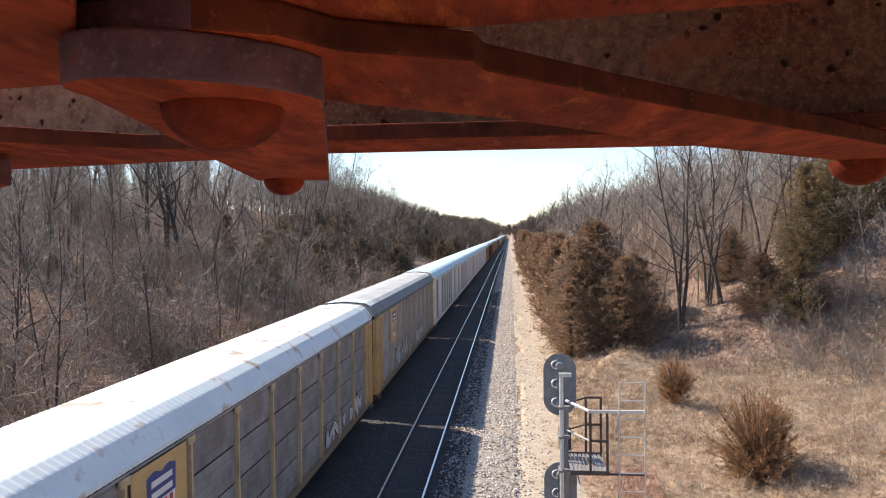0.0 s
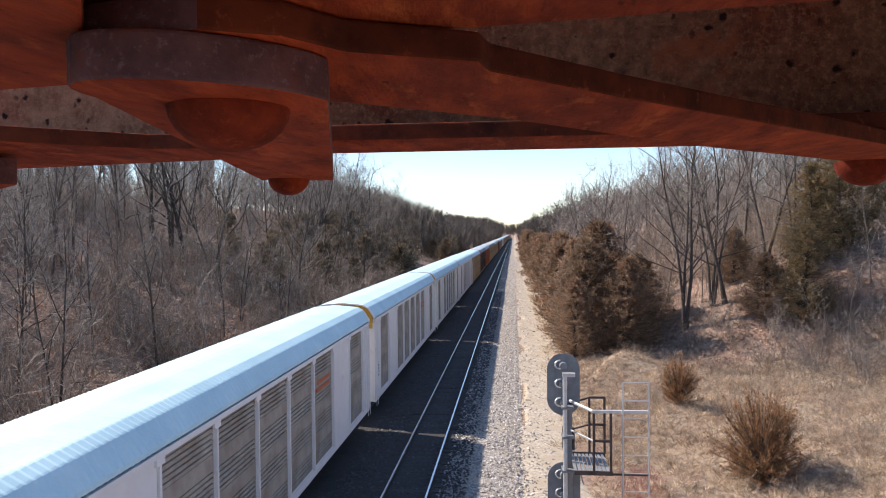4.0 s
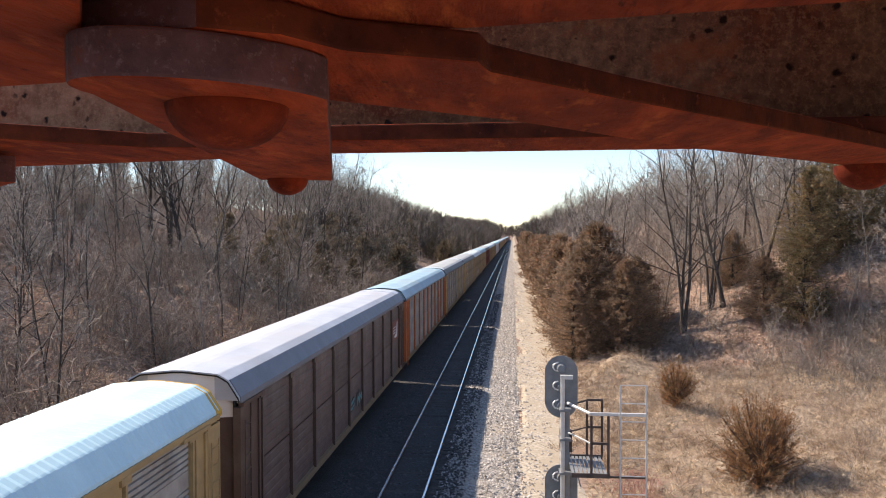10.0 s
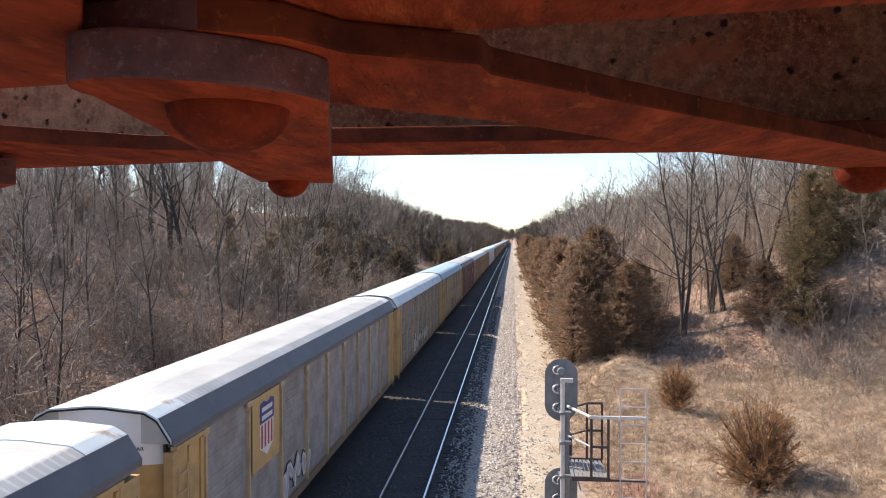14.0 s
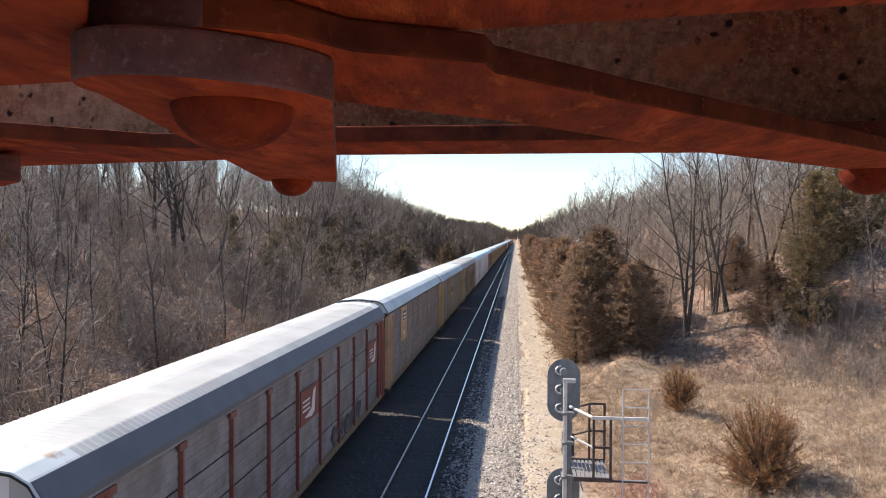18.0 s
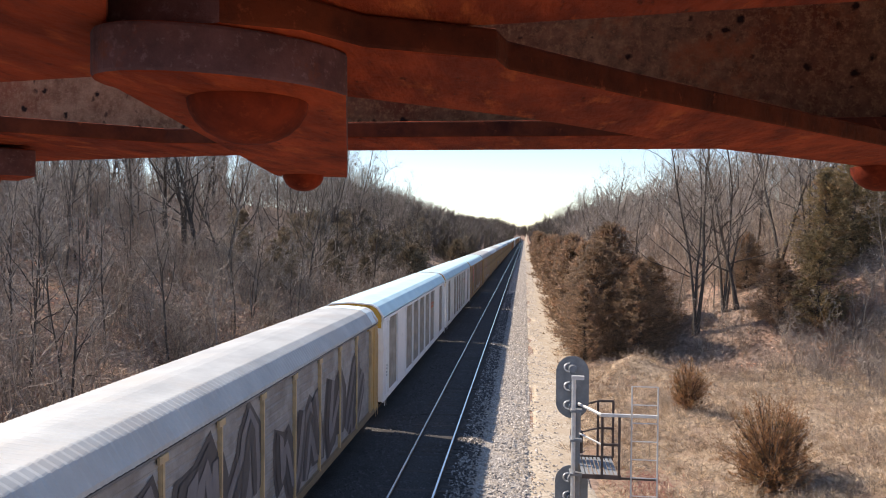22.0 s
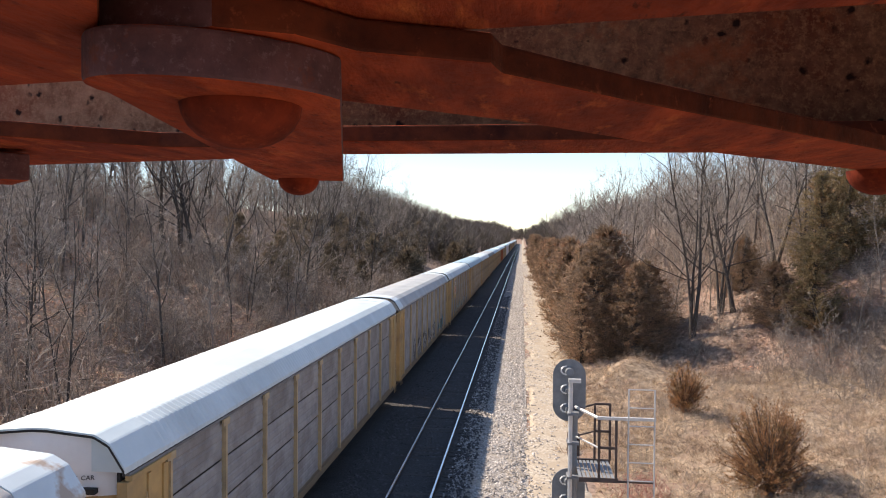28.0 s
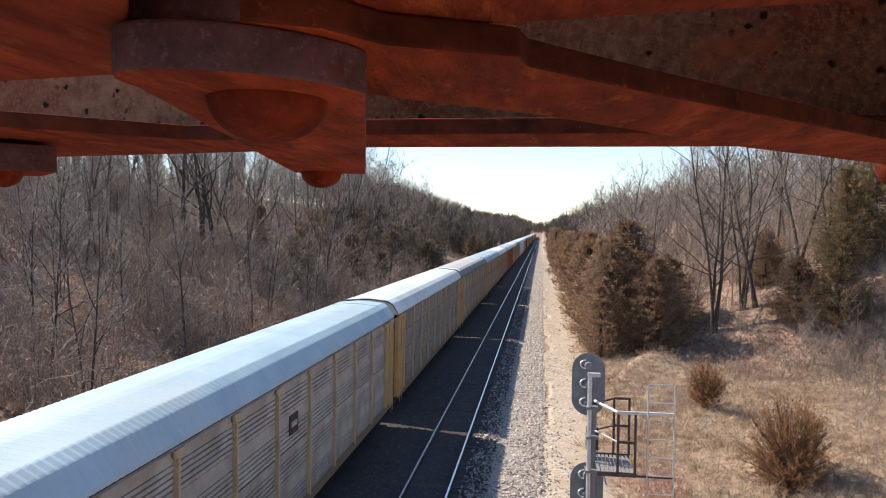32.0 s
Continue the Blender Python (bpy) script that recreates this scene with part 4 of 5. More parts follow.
SHRUBS = [shrub(71, 2.8, 3.2, 14, 0.012), shrub(72, 2.3, 3.8, 14, 0.012), shrub(73, 3.4, 3.0, 14, 0.012), shrub(74, 2.0, 2.6, 12, 0.011)]
COARSE = [shrub(75, 3.4, 3.6, 7, 0.019), shrub(76, 2.8, 3.6, 7, 0.019)]
WEED = [shrub(77, 1.0, 0.9, 4, 0.005), shrub(78, 1.3, 0.7, 3, 0.005), shrub(79, 0.8, 1.1, 5, 0.005)]
def stuff(name, vf, material, label, category):
    return tagged(new(name, mesh_arrays(name, *vf, material)), label, category, kind="stuff")


shady = lambda x, y: (y > 40) | (rng.random(len(x)) < 0.7)
patchy = lambda x, y: np.sin(x * 0.55 + 1.3 * np.sin(y * 0.21)) + np.sin(y * 0.43 + x * 0.2) + rng.normal(0, 0.5, len(x)) > -0.35
stuff("brush", join([scatter(300, field(-44, -14.4, 22, 72, 1.0, patchy), SHRUBS, 0.7, 1.5), scatter(60, field(-30, -15, 62, 110, 1.0), SHRUBS, 1.1, 1.7), scatter(170, field(-52, -14.4, 66, 130, 1.2), COARSE, 0.8, 1.3)]), M["brush"], "tangled arching leafless brush on the shaded slope", "brush")
stuff("brush", join([thicket(900, field(-48, -14.2, 34, 200, 1.1, patchy), 2.4, 5, 8, 0.015, 0.7), thicket(200, field(-36, -14.2, 24, 76, 1.0, patchy), 1.3, 5, 8, 0.012, 0.8), thicket(600, field(-62, -38, 25, 130, 1.2), 3.6, 5, 8, 0.018)]),
      M["brush"], "low grey-brown undergrowth on the shaded slope", "brush")
stuff("brush", join([scatter(110, field(11, 40, 57, 80, 1.0), SHRUBS, 0.6, 1.1), scatter(110, field(10, 46, 74, 130, 1.2), COARSE, 0.9, 1.4)]), M["brush"], "grey-brown leafless brush on the slope behind the clearing", "brush")
stuff("brush", join([thicket(1050, field(9, 50, 64, 200, 1.4), 3.2, 5, 8, 0.014, 0.4), thicket(260, field(11, 44, 66, 120, 1.1), 7.5, 4, 16, 0.014, 0.2)]), M["brush"], "fine grey undergrowth and thin stems on the hillside", "brush")
stuff("brush", join([scatter(70, field(12, 34, 50, 57, 1.0), SHRUBS, 0.35, 0.7), thicket(380, field(10.5, 38, 49, 62, 1.0), 1.5, 5, 8, 0.010, 0.5)]), M["brush"], "low leafless brush at the edge of the clearing", "brush")
stuff("brush", join([scatter(55, field(19, 34, 44, 57, 1.0), SHRUBS, 0.6, 1.15), thicket(240, field(17, 34, 40, 54, 1.0), 2.2, 4, 8, 0.008, 0.35)]), M["bark_pale"], "pale thin stems at the edge of the wood", "brush")
woods(20, 13, 36, 52, 66, THIN, "sapling", SAP, "tree", SAPS, 0.55, 0.95, lambda x, y: x > 17 or y > 58, gap=1.4)


# fallen leaves: small curled flakes on the slopes
def leaves(n, where, size):
    b = where(n)
    n = len(b)
    p = np.column_stack([b, height(b[:, 0], b[:, 1]) + 0.04])
    a = rng.uniform(0, math.tau, n)
    s = rng.uniform(0.5, 1.3, n) * size
    v = np.stack([p + np.column_stack([np.cos(a + k) * s, np.sin(a + k) * s, rng.uniform(0, 0.09, n)]) for k in (0, 1.9, 4.2)], 1)
    return mesh_arrays("fallen_leaves", v.reshape(-1, 3), np.arange(3 * n).reshape(-1, 3), M["leaf"])


tagged(new("fallen_leaves", leaves(80000, field(-44, -14, 20, 80, 1.0), 0.09)), "curled brown fallen leaves on the wooded slope", "leaves", kind="stuff")
tagged(new("fallen_leaves", leaves(30000, field(10, 44, 53, 95, 1.2), 0.11)), "curled brown fallen leaves behind the clearing", "leaves", kind="stuff")

# dry grass: blades that lean out of tufts
def tufts(n, each, where, tall, width, wide=0.10):
    b = where(n)
    n = len(b)
    size = np.repeat(rng.uniform(0.5, 1.3, n), each)[:, None]
    lie = np.repeat(rng.normal(0, 0.45, (n, 2)), each, 0)
    off = rng.normal(0, wide, (n * each, 2)) * size
    p = np.repeat(b, each, 0) + off
    p = np.column_stack([p, height(p[:, 0], p[:, 1]) + 0.01])
    out = np.column_stack([off / wide * 0.38 + lie + rng.normal(0, 0.3, off.shape), rng.uniform(0.25, 0.95, len(off))])
    P = np.stack([p, p + out * tall * size * rng.uniform(0.5, 1.1, (len(off), 1))], 1)
    return mesh_arrays("grass", *blades(P, width * rng.uniform(0.6, 1.4, len(p)), rng), M["grass"])


def tufted(x, y):
    k = np.sin(x * 1.9 + 2 * np.sin(y * 0.7)) + np.sin(y * 1.5 + 1.7 * np.sin(x * 0.9)) + np.sin(x * 0.5 - y * 0.37)
    return rng.random(len(x)) < np.clip(0.6 + 0.22 * k, 0.2, 1) * np.clip((x - 1.8) / 2.0, 0.05, 1)


tagged(new("dry_grass", tufts(9500, 20, field(1.6, 28, 13, 53, 1.0, tufted), 0.42, 0.012)), "pale dead grass in tufts over the clearing", "grass", kind="stuff")
tagged(new("dry_grass", tufts(1100, 16, field(2.4, 6.0, 44, 130, 1.2), 0.45, 0.018)), "pale dead grass beside the sandy strip", "grass", kind="stuff")
tagged(new("dry_grass", tufts(2200, 14, field(-30, -13, 10, 80, 1.2), 0.4, 0.016)), "dead grass and weeds below the wooded slope", "grass", kind="stuff")
stuff("weeds", join([thicket(2600, field(3.6, 27, 16, 52, 1.0, tufted), 0.95, 3, 6, 0.006, 0.4), scatter(110, field(5, 27, 17, 50, 1.0, tufted), WEED, 0.6, 1.3)]), M["brush"], "dry leafless weed stalks in the clearing", "weeds")

# Made-up stalks that give the ground its red tint here.
M["red_tint"] = surf("red_tint_stems", (0.26, 0.10, 0.08), (0.55, 0.26, 0.21), 0.9, scale=3, bump=0)
stuff("red_weeds", join([scatter(16, field(3.9, 5.3, 26.4, 29.6, 1.0), WEED, 0.5, 0.9), thicket(60, field(3.8, 5.4, 26.2, 29.8, 1.0), 0.5, 4, 6, 0.008, 0.5)]), M["red_tint"], "reddish stalks added for a red tint behind the ladder", "weeds")

# distant woods, both sides and across the far end
def fine_trees(x, y, h, m, r, reach=0.36):
    """Stems with m limbs each."""
    z = height(x, y)
    stem = np.column_stack([x, y, z, x, y, z + h * 0.8, 2.0 * r, np.zeros(len(x))])
    X, Y, Z, Hh, R = (np.repeat(v, m) for v in (x, y, z, h, r))
    k = len(X)
    a, t = rng.uniform(0, math.tau, k), rng.uniform(0.1, 0.92, k)
    L = Hh * reach * rng.uniform(0.3, 1.0, k)
    b = Z + Hh * t * 0.85
    limbs = np.column_stack([X, Y, b, X + np.cos(a) * L * 0.7, Y + np.sin(a) * L * 0.7, b + L * 0.8, R, np.zeros(k)])
    return np.concatenate([stem, limbs])


def far_woods():
    n1, n2 = 3400, 1300
    y = 190 + 950 * rng.random(n1) ** 1.4
    x = np.where(rng.random(n1) < 0.5, -rng.uniform(16, 60, n1), rng.uniform(6.0, 60, n1))
    x = np.concatenate([x, rng.uniform(-120, 120, n2)])
    y = np.concatenate([y, rng.uniform(1180, 1400, n2)])
    h = np.concatenate([rng.uniform(8, 14, n1), rng.uniform(5, 17, n2)])
    h = np.where((x > 0) & (x < 26) & (y < 700), h * 1.3, h)
    return fine_trees(x, y, h, 30, 0.06 * (1 + y / 500))


def hill_woods():
    a, b, c = np.concatenate([field(-72, -44, 40, 190, 1.1)(330), field(-95, -30, 120, 330, 1.0)(420)]), field(24, 70, 70, 190, 1.1)(300), field(9, 24, 90, 200, 1.0)(90)
    p = np.concatenate([a, b, c])
    return fine_trees(p[:, 0], p[:, 1], rng.uniform(10, 16, len(p)), 60, np.full(len(p), 0.035), 0.3)


tagged(new("hill_woods", slivers("hill_woods", hill_woods(), M["twig"], rng)), "crowded leafless woods on top of the cutting", "woods", kind="stuff")
tagged(new("far_woods", slivers("far_woods", far_woods(), M["far_twig"], rng)), "distant leafless woods along the railway cutting", "woods", kind="stuff")

# ---- train ----
LEN, BODY = 28.3, 26.9
def paint(name, c, rough=0.55, dirt=(0.16, 0.13, 0.10), cut=(0.5, 0.85), k=0.8):
    return surf(name, tuple(v * k for v in c), c, rough, scale=1.5, stain=dirt, stain_scale=0.8, stain_cut=cut, bump=0.08, bump_scale=12)


M["yellow"] = paint("yellow_car_paint", (0.57, 0.42, 0.245))
M["salmon"] = paint("faded_salmon_tan_paint", (0.50, 0.32, 0.20))
M["sill"] = paint("grimy_brown_sill", (0.22, 0.165, 0.105))
M["tan_dark"] = paint("dirty_mustard_paint", (0.40, 0.265, 0.135))
M["slats"] = surf("dusty_louvred_panel", (0.30, 0.265, 0.225), (0.44, 0.40, 0.345), 0.65, 0.05, scale=1.4, stain=(0.24, 0.18, 0.13), stain_scale=0.5, bump=0.2, bump_scale=30, vary=0.1)
M["end_yellow"] = paint("bright_yellow_end_paint", (0.66, 0.40, 0.07), cut=(0.6, 0.95))
M["ochre"] = paint("ochre_end_paint", (0.56, 0.36, 0.15), cut=(0.44, 0.85))
M["white"] = paint("white_car_paint", (0.85, 0.84, 0.83), cut=(0.62, 1.0), k=0.92)
M["orange"] = paint("orange_red_car_paint", (0.48, 0.13, 0.045))
M["brown"] = paint("dark_brown_car_paint", (0.10, 0.06, 0.05))
M["maroon"] = paint("maroon_car_paint", (0.22, 0.06, 0.05))
M["tan"] = paint("faded_tan_car_paint", (0.46, 0.31, 0.14))
M["zinc"] = surf("weathered_zinc_panel", (0.215, 0.211, 0.21), (0.355, 0.35, 0.346), 0.6, 0.1, scale=1.4, stain=(0.18, 0.15, 0.125), stain_scale=0.5, bump=0.25, bump_scale=30, vary=0.12)
M["zinc_dark"] = surf("grimy_zinc_panel", (0.15, 0.147, 0.148), (0.275, 0.27, 0.27), 0.6, 0.1, scale=1.4, stain=(0.15, 0.125, 0.105), stain_scale=0.5, bump=0.25, bump_scale=30, vary=0.14)
M["zinc_pale"] = surf("pale_zinc_panel", (0.29, 0.275, 0.25), (0.44, 0.42, 0.385), 0.6, 0.1, scale=1.4, stain=(0.25, 0.20, 0.15), stain_scale=0.5, bump=0.2, bump_scale=30, vary=0.1)
M["brown_panel"] = surf("brown_side_panel", (0.085, 0.06, 0.055), (0.15, 0.11, 0.10), 0.6, scale=1.4, stain=(0.2, 0.17, 0.15), stain_scale=0.5, vary=0.12)
M["roof_white"] = surf("bright_metal_roof", (0.55, 0.635, 0.65), (0.67, 0.745, 0.755), 0.5, 0.0, scale=0.8, stain=(0.52, 0.58, 0.585), stain_scale=0.3, bump=0.05)
M["roof_blue"] = surf("clean_galvanised_roof", (0.48, 0.71, 0.79), (0.58, 0.82, 0.89), 0.5, 0.0, scale=0.8, bump=0.04)
M["roof_slate"] = surf("slate_grey_roof", (0.46, 0.49, 0.54), (0.58, 0.61, 0.66), 0.5, 0.05, scale=0.8, stain=(0.52, 0.52, 0.54), stain_scale=0.3, bump=0.06)
M["roof_grey"] = surf("dull_grey_roof", (0.40, 0.42, 0.42), (0.54, 0.555, 0.55), 0.55, 0.05, scale=0.8, stain=(0.50, 0.485, 0.46), stain_scale=0.35, bump=0.08)
M["roof_teal"] = surf("weathered_blue_roof", (0.31, 0.46, 0.545), (0.41, 0.57, 0.65), 0.5, 0.0, scale=0.8, stain=(0.40, 0.50, 0.54), stain_scale=0.3, bump=0.05)
M["roof_ash"] = surf("ash_grey_roof", (0.37, 0.385, 0.385), (0.50, 0.515, 0.505), 0.55, 0.0, scale=0.8, stain=(0.46, 0.44, 0.41), stain_scale=0.35, bump=0.08)
# Skirt plates: the dark tone also carries the shade of the sunless bevel.
M["skirt_grey"] = paint("charcoal_shaded_skirt", (0.13, 0.14, 0.155), dirt=(0.10, 0.105, 0.11))
M["skirt_slate"] = paint("slate_blue_shaded_skirt", (0.20, 0.225, 0.27), dirt=(0.15, 0.16, 0.18))
M["roof_worn"] = surf("flaking_white_roof", (0.57, 0.65, 0.67), (0.69, 0.755, 0.77), 0.5, 0.05, scale=0.9, stain=(0.46, 0.36, 0.28), stain_scale=0.9, stain_cut=(0.56, 0.64), bump=0.1)

HB = BODY / 2
SIDE = 1.53
EAVE = 4.80
HALF = [(SIDE + 0.012, EAVE), (SIDE + 0.006, 4.89), (1.27, 5.30), (1.235, 5.325), (1.02, 5.44), (0.97, 5.455), (0.15, 5.53)]
PROFILE = HALF + [(-x, z) for x, z in HALF[::-1]]

def roof_mesh(name, material, step):
    """Arched roof with transverse corrugations."""
    ys = [-HB]
    while ys[-1] + step < HB:
        ys.append(ys[-1] + step)
    ys.append(HB)
    v, f = [], []
    rowsn = []
    for i, y in enumerate(ys):
        for dy, lift in (((0.0, 0.0), (step * 0.5, 0.02)) if step < 1 and i < len(ys) - 1 else ((0.0, 0.0),)):
            rowsn.append(len(v))
            v += [(x * (1 + lift * 0.4), y + dy, z + lift) for x, z in PROFILE]
    n = len(PROFILE)
    for a, b in zip(rowsn, rowsn[1:]):
        f += [(a + j, a + j + 1, b + j + 1, b + j) for j in range(n - 1)]
    k = rowsn[0]
    e = rowsn[-1]
    f += [tuple(k + n - 1 - j for j in range(n)), tuple(e + j for j in range(n))]
    me = bpy.data.meshes.new(name)
    me.from_pydata(v, [], f)
    me.materials.append(material)
    return me


roofs = {k: roof_mesh("roof", M["roof_" + k], 0.20) for k in ("white", "blue", "grey", "worn", "slate", "ash", "teal")}
roofs_far = {k: roof_mesh("roof", M["roof_" + k], 5.0) for k in ("white", "blue", "grey", "worn", "slate", "ash", "teal")}
cache = {}

def shared(key, build):
    if key not in cache:
        cache[key] = build()
    return cache[key]


def roof_height(x, lift=0.0):
    """Height of the roof's under side over the car's width."""
    return float(np.interp(abs(x), [p[0] for p in HALF[::-1]], [p[1] for p in HALF[::-1]])) + lift


def end_face(z0, z1, flat_end, lift=0.0):
    """One end wall of a car, bowed or flat with upright ribs, up to z1 or to the roof."""
    s, pts = Shape(), []
    if flat_end:
        for k in range(8):
            x = -1.40 + k * 0.40
            pts += [(x - 0.12, -0.05), (x - 0.07, -0.09), (x + 0.07, -0.09), (x + 0.12, -0.05)]
        pts = [(max(-1.46, min(1.46, x)), y) for x, y in pts]
    else:
        pts = [(x, -0.12 + 0.26 * (x / 1.28) ** 2) for x in np.linspace(-1.28, 1.28, 17)]
    for x, y in pts:
        top = z1 if z1 else roof_height(x, lift) - 0.015
        s.v += [(x, y, z0), (x, y, top), (x, y + 0.05, z0), (x, y + 0.05, top)]
    for i in range(len(pts) - 1):
        a, b = 4 * i, 4 * i + 4
        s.f += [(a, b, b + 1, a + 1), (a + 2, a + 3, b + 3, b + 2), (a + 1, b + 1, b + 3, a + 3), (a, a + 2, b + 2, b)]
    return s


def roof_shell(k, y0, y1, lift, thick):
    """A bent plate that follows the roof's outline from y0 to y1."""
    s = Shape()
    out = [(x * k, z + lift) for x, z in PROFILE]
    inn = [(x * k * 0.985, z + lift - thick) for x, z in PROFILE]
    n = len(out)
    s.v = [(x, y, z) for y in (y0, y1) for ring in (out, inn) for x, z in ring]
    for i in range(n - 1):
        s.f += [(i, i + 1, 2 * n + i + 1, 2 * n + i), (n + i + 1, n + i, 3 * n + i, 3 * n + i + 1), (i + 1, i, n + i, n + i + 1), (2 * n + i, 2 * n + i + 1, 3 * n + i + 1, 3 * n + i)]
    return s


def panel_mesh(kind, material, w, z0, z1):
    """One folded sheet: deep louvres or shallow ribs."""
    step, a, depth = (0.125, 0.74, 0.05) if kind == "louver" else (0.25, 0.72, 0.012)
    n = max(1, round((z1 - z0) / step))
    step = (z1 - z0) / n
    zs = []
    for i in range(n):
        z = z0 + i * step
        if kind == "louver" and i % 8 > 4:
            zs += [(SIDE - 0.045, z), (SIDE - 0.045, z + step)]
            continue
        zs += [(SIDE - 0.045 - depth, z), (SIDE - 0.045, z + 0.1 * step), (SIDE - 0.045, z + a * step), (SIDE - 0.045 - depth, z + (a + 0.1) * step)]
    zs.append((SIDE - 0.045 - depth, z1))
    s = Shape()
    s.v = [(x, y, z) for x, z in zs for y in (-w / 2, w / 2)]
    s.f = [(2 * i, 2 * i + 1, 2 * i + 3, 2 * i + 2) for i in range(len(zs) - 1)]
    return s.mesh("panel", material)


def bogie_mesh():
    s = Shape()
    for x in (-1.0, 1.0):
        s.box(x - 0.08, x + 0.08, -1.15, 1.15, 0.35, 0.55)
        s.box(x - 0.1, x + 0.1, -0.45, 0.45, 0.28, 0.72)
    s.box(-1.05, 1.05, -0.2, 0.2, 0.5, 0.75)
    return s.mesh("bogie", M["black"])


def wheel_mesh():
    s = Shape()
    s.rod((-0.07, 0, 0), (0.07, 0, 0), 0.42, sides=20)
    s.rod((-0.09, 0, 0), (-0.07, 0, 0), 0.46, sides=20)
    return s.mesh("wheel", M["black"])


def car(name, label, frame_mat, panel_mat, roof, end_mat, cap_mat, bays=9, rows=4, corner=1.5, kind="plate", white=False, far=False, lift=0.0, group="autorack train cars"):
    """One enclosed rail car on its centre at rail height; its near end looks towards -y."""
    c = tagged(new(name), label, "rail car", group)
    fm, pm = M[frame_mat], M[panel_mat]
    part("underframe", shared(("under", white and frame_mat), lambda: Shape().box(-SIDE + 0.02, SIDE - 0.02, -HB, HB, 0.82, 1.06).box(-0.3, 0.3, -HB - 0.35, HB + 0.35, 0.72, 0.9)
         .box(SIDE - 0.02, SIDE + 0.015, -HB, HB, 0.78, 1.02).mesh("underframe", fm if white else M["sill"])), None, c)
    # Black walls behind the panels, which show as dark gaps between them.
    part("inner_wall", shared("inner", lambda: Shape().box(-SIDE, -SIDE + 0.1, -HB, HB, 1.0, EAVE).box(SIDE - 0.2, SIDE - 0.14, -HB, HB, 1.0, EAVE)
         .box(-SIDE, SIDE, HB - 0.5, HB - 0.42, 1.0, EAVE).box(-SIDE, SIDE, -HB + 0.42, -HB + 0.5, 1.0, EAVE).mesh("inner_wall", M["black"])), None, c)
    part("roof", (roofs_far if far else roofs)[roof], None, c, at=pose(0, 0, lift))
    # smooth lower plates, the bevel's shade painted into their colour
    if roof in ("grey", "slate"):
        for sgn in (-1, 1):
            part("roof_skirt", shared(("skirt", roof, sgn), lambda: Shape().across([(sgn * (SIDE + 0.045), 4.80), (sgn * (SIDE + 0.045), 4.92), (sgn * 1.305, 5.345), (sgn * 1.26, 5.33), (sgn * (SIDE - 0.03), 4.88), (sgn * (SIDE - 0.03), 4.80)][::sgn], -HB - 0.10, HB + 0.10).mesh("roof_skirt", M["skirt_" + roof])), None, c, "smooth plate along the roof's edge, coloured darker for shade", at=pose(0, 0, lift))
    part("top_rail", shared(("rail", white and frame_mat), lambda: Shape().box(SIDE - 0.1, SIDE + (0.05 if white else 0.025), -HB, HB, EAVE - (0.09 if white else 0.06), EAVE + (0.03 if white else -0.01)).mesh("top_rail", fm if white else M["zinc_dark"])), None, c)
    bay = (BODY - 2 * corner) / bays
    for i in range(bays + 1):
        y = -HB + corner + i * bay
        part("post", shared(("post", frame_mat, i in (0, bays)), lambda: Shape().box(SIDE - 0.1, SIDE + 0.02, -0.045, 0.045, 1.0, EAVE - 0.06)
             .box(SIDE + 0.02, SIDE + 0.05, -0.04, 0.04, 1.0, EAVE - 0.1).box(SIDE, SIDE + 0.055, -0.17, 0.17, EAVE - 0.22, EAVE - 0.07).mesh("post", fm)), None, c, at=pose(0, y, 0))
    nrows = 1 if far else rows
    solid = {1, bays - 2} if white else set()
    for i in range(bays):
        y = -HB + corner + (i + 0.5) * bay
        if i in solid:
            part("white_panel", shared(("solid", frame_mat, bays), lambda: Shape().box(SIDE - 0.08, SIDE + 0.004, -bay / 2 + 0.08, bay / 2 - 0.08, 1.02, EAVE - 0.06).mesh("white_panel", fm)), None, c, at=pose(0, y, 0))
            continue
        for j in range(nrows):
            h = (EAVE - 0.06 - 1.02) / nrows
            z0 = 1.02 + j * h
            part("panel", shared(("panel", kind, panel_mat, bays, nrows, j), lambda: panel_mesh(kind, pm, bay - 0.10, z0, z0 + h - (0.035 if nrows > 1 else 0.0))), None, c, at=pose(0, y, 0))
    # ends: bowed doors below a pale upper leaf, or a flat ribbed bulkhead on the taller cars; corner frames, roof rim
    for sgn in (-1, 1):
        em, cm = M[end_mat], M[cap_mat]
        at_end = pose(0, sgn * HB, 0, 0, 0, 0 if sgn < 0 else 180)
        part("end_door", shared(("door", end_mat, frame_mat, white), lambda: end_face(0.95, 4.36, white).mesh("end_door", fm if white else em)), None, c, at=at_end)
        part("end_cap", shared(("cap", cap_mat, lift, white), lambda: end_face(4.365, None, white, lift).mesh("end_cap", cm)), None, c, at=at_end)
        rim = "white" if white and frame_mat == "white" else end_mat if white else "black"
        part("roof_rim", shared(("rim", rim, lift, white), lambda: roof_shell(1.012 if white else 1.004, -0.16 if white else -0.15, 0.12 if white else -0.115, lift - (0.0 if white else 0.012), 0.06 if white else 0.03).mesh("roof_rim", M[rim])), None, c, at=at_end)
        if not white:
            hood = "roof_" + ("worn" if roof in ("grey", "ash", "worn") else roof)
            part("roof_hood", shared(("hood", hood, lift), lambda: roof_shell(1.006, -0.14, 1.15, lift + 0.03, 0.03).mesh("roof_hood", M[hood])), None, c, at=at_end)
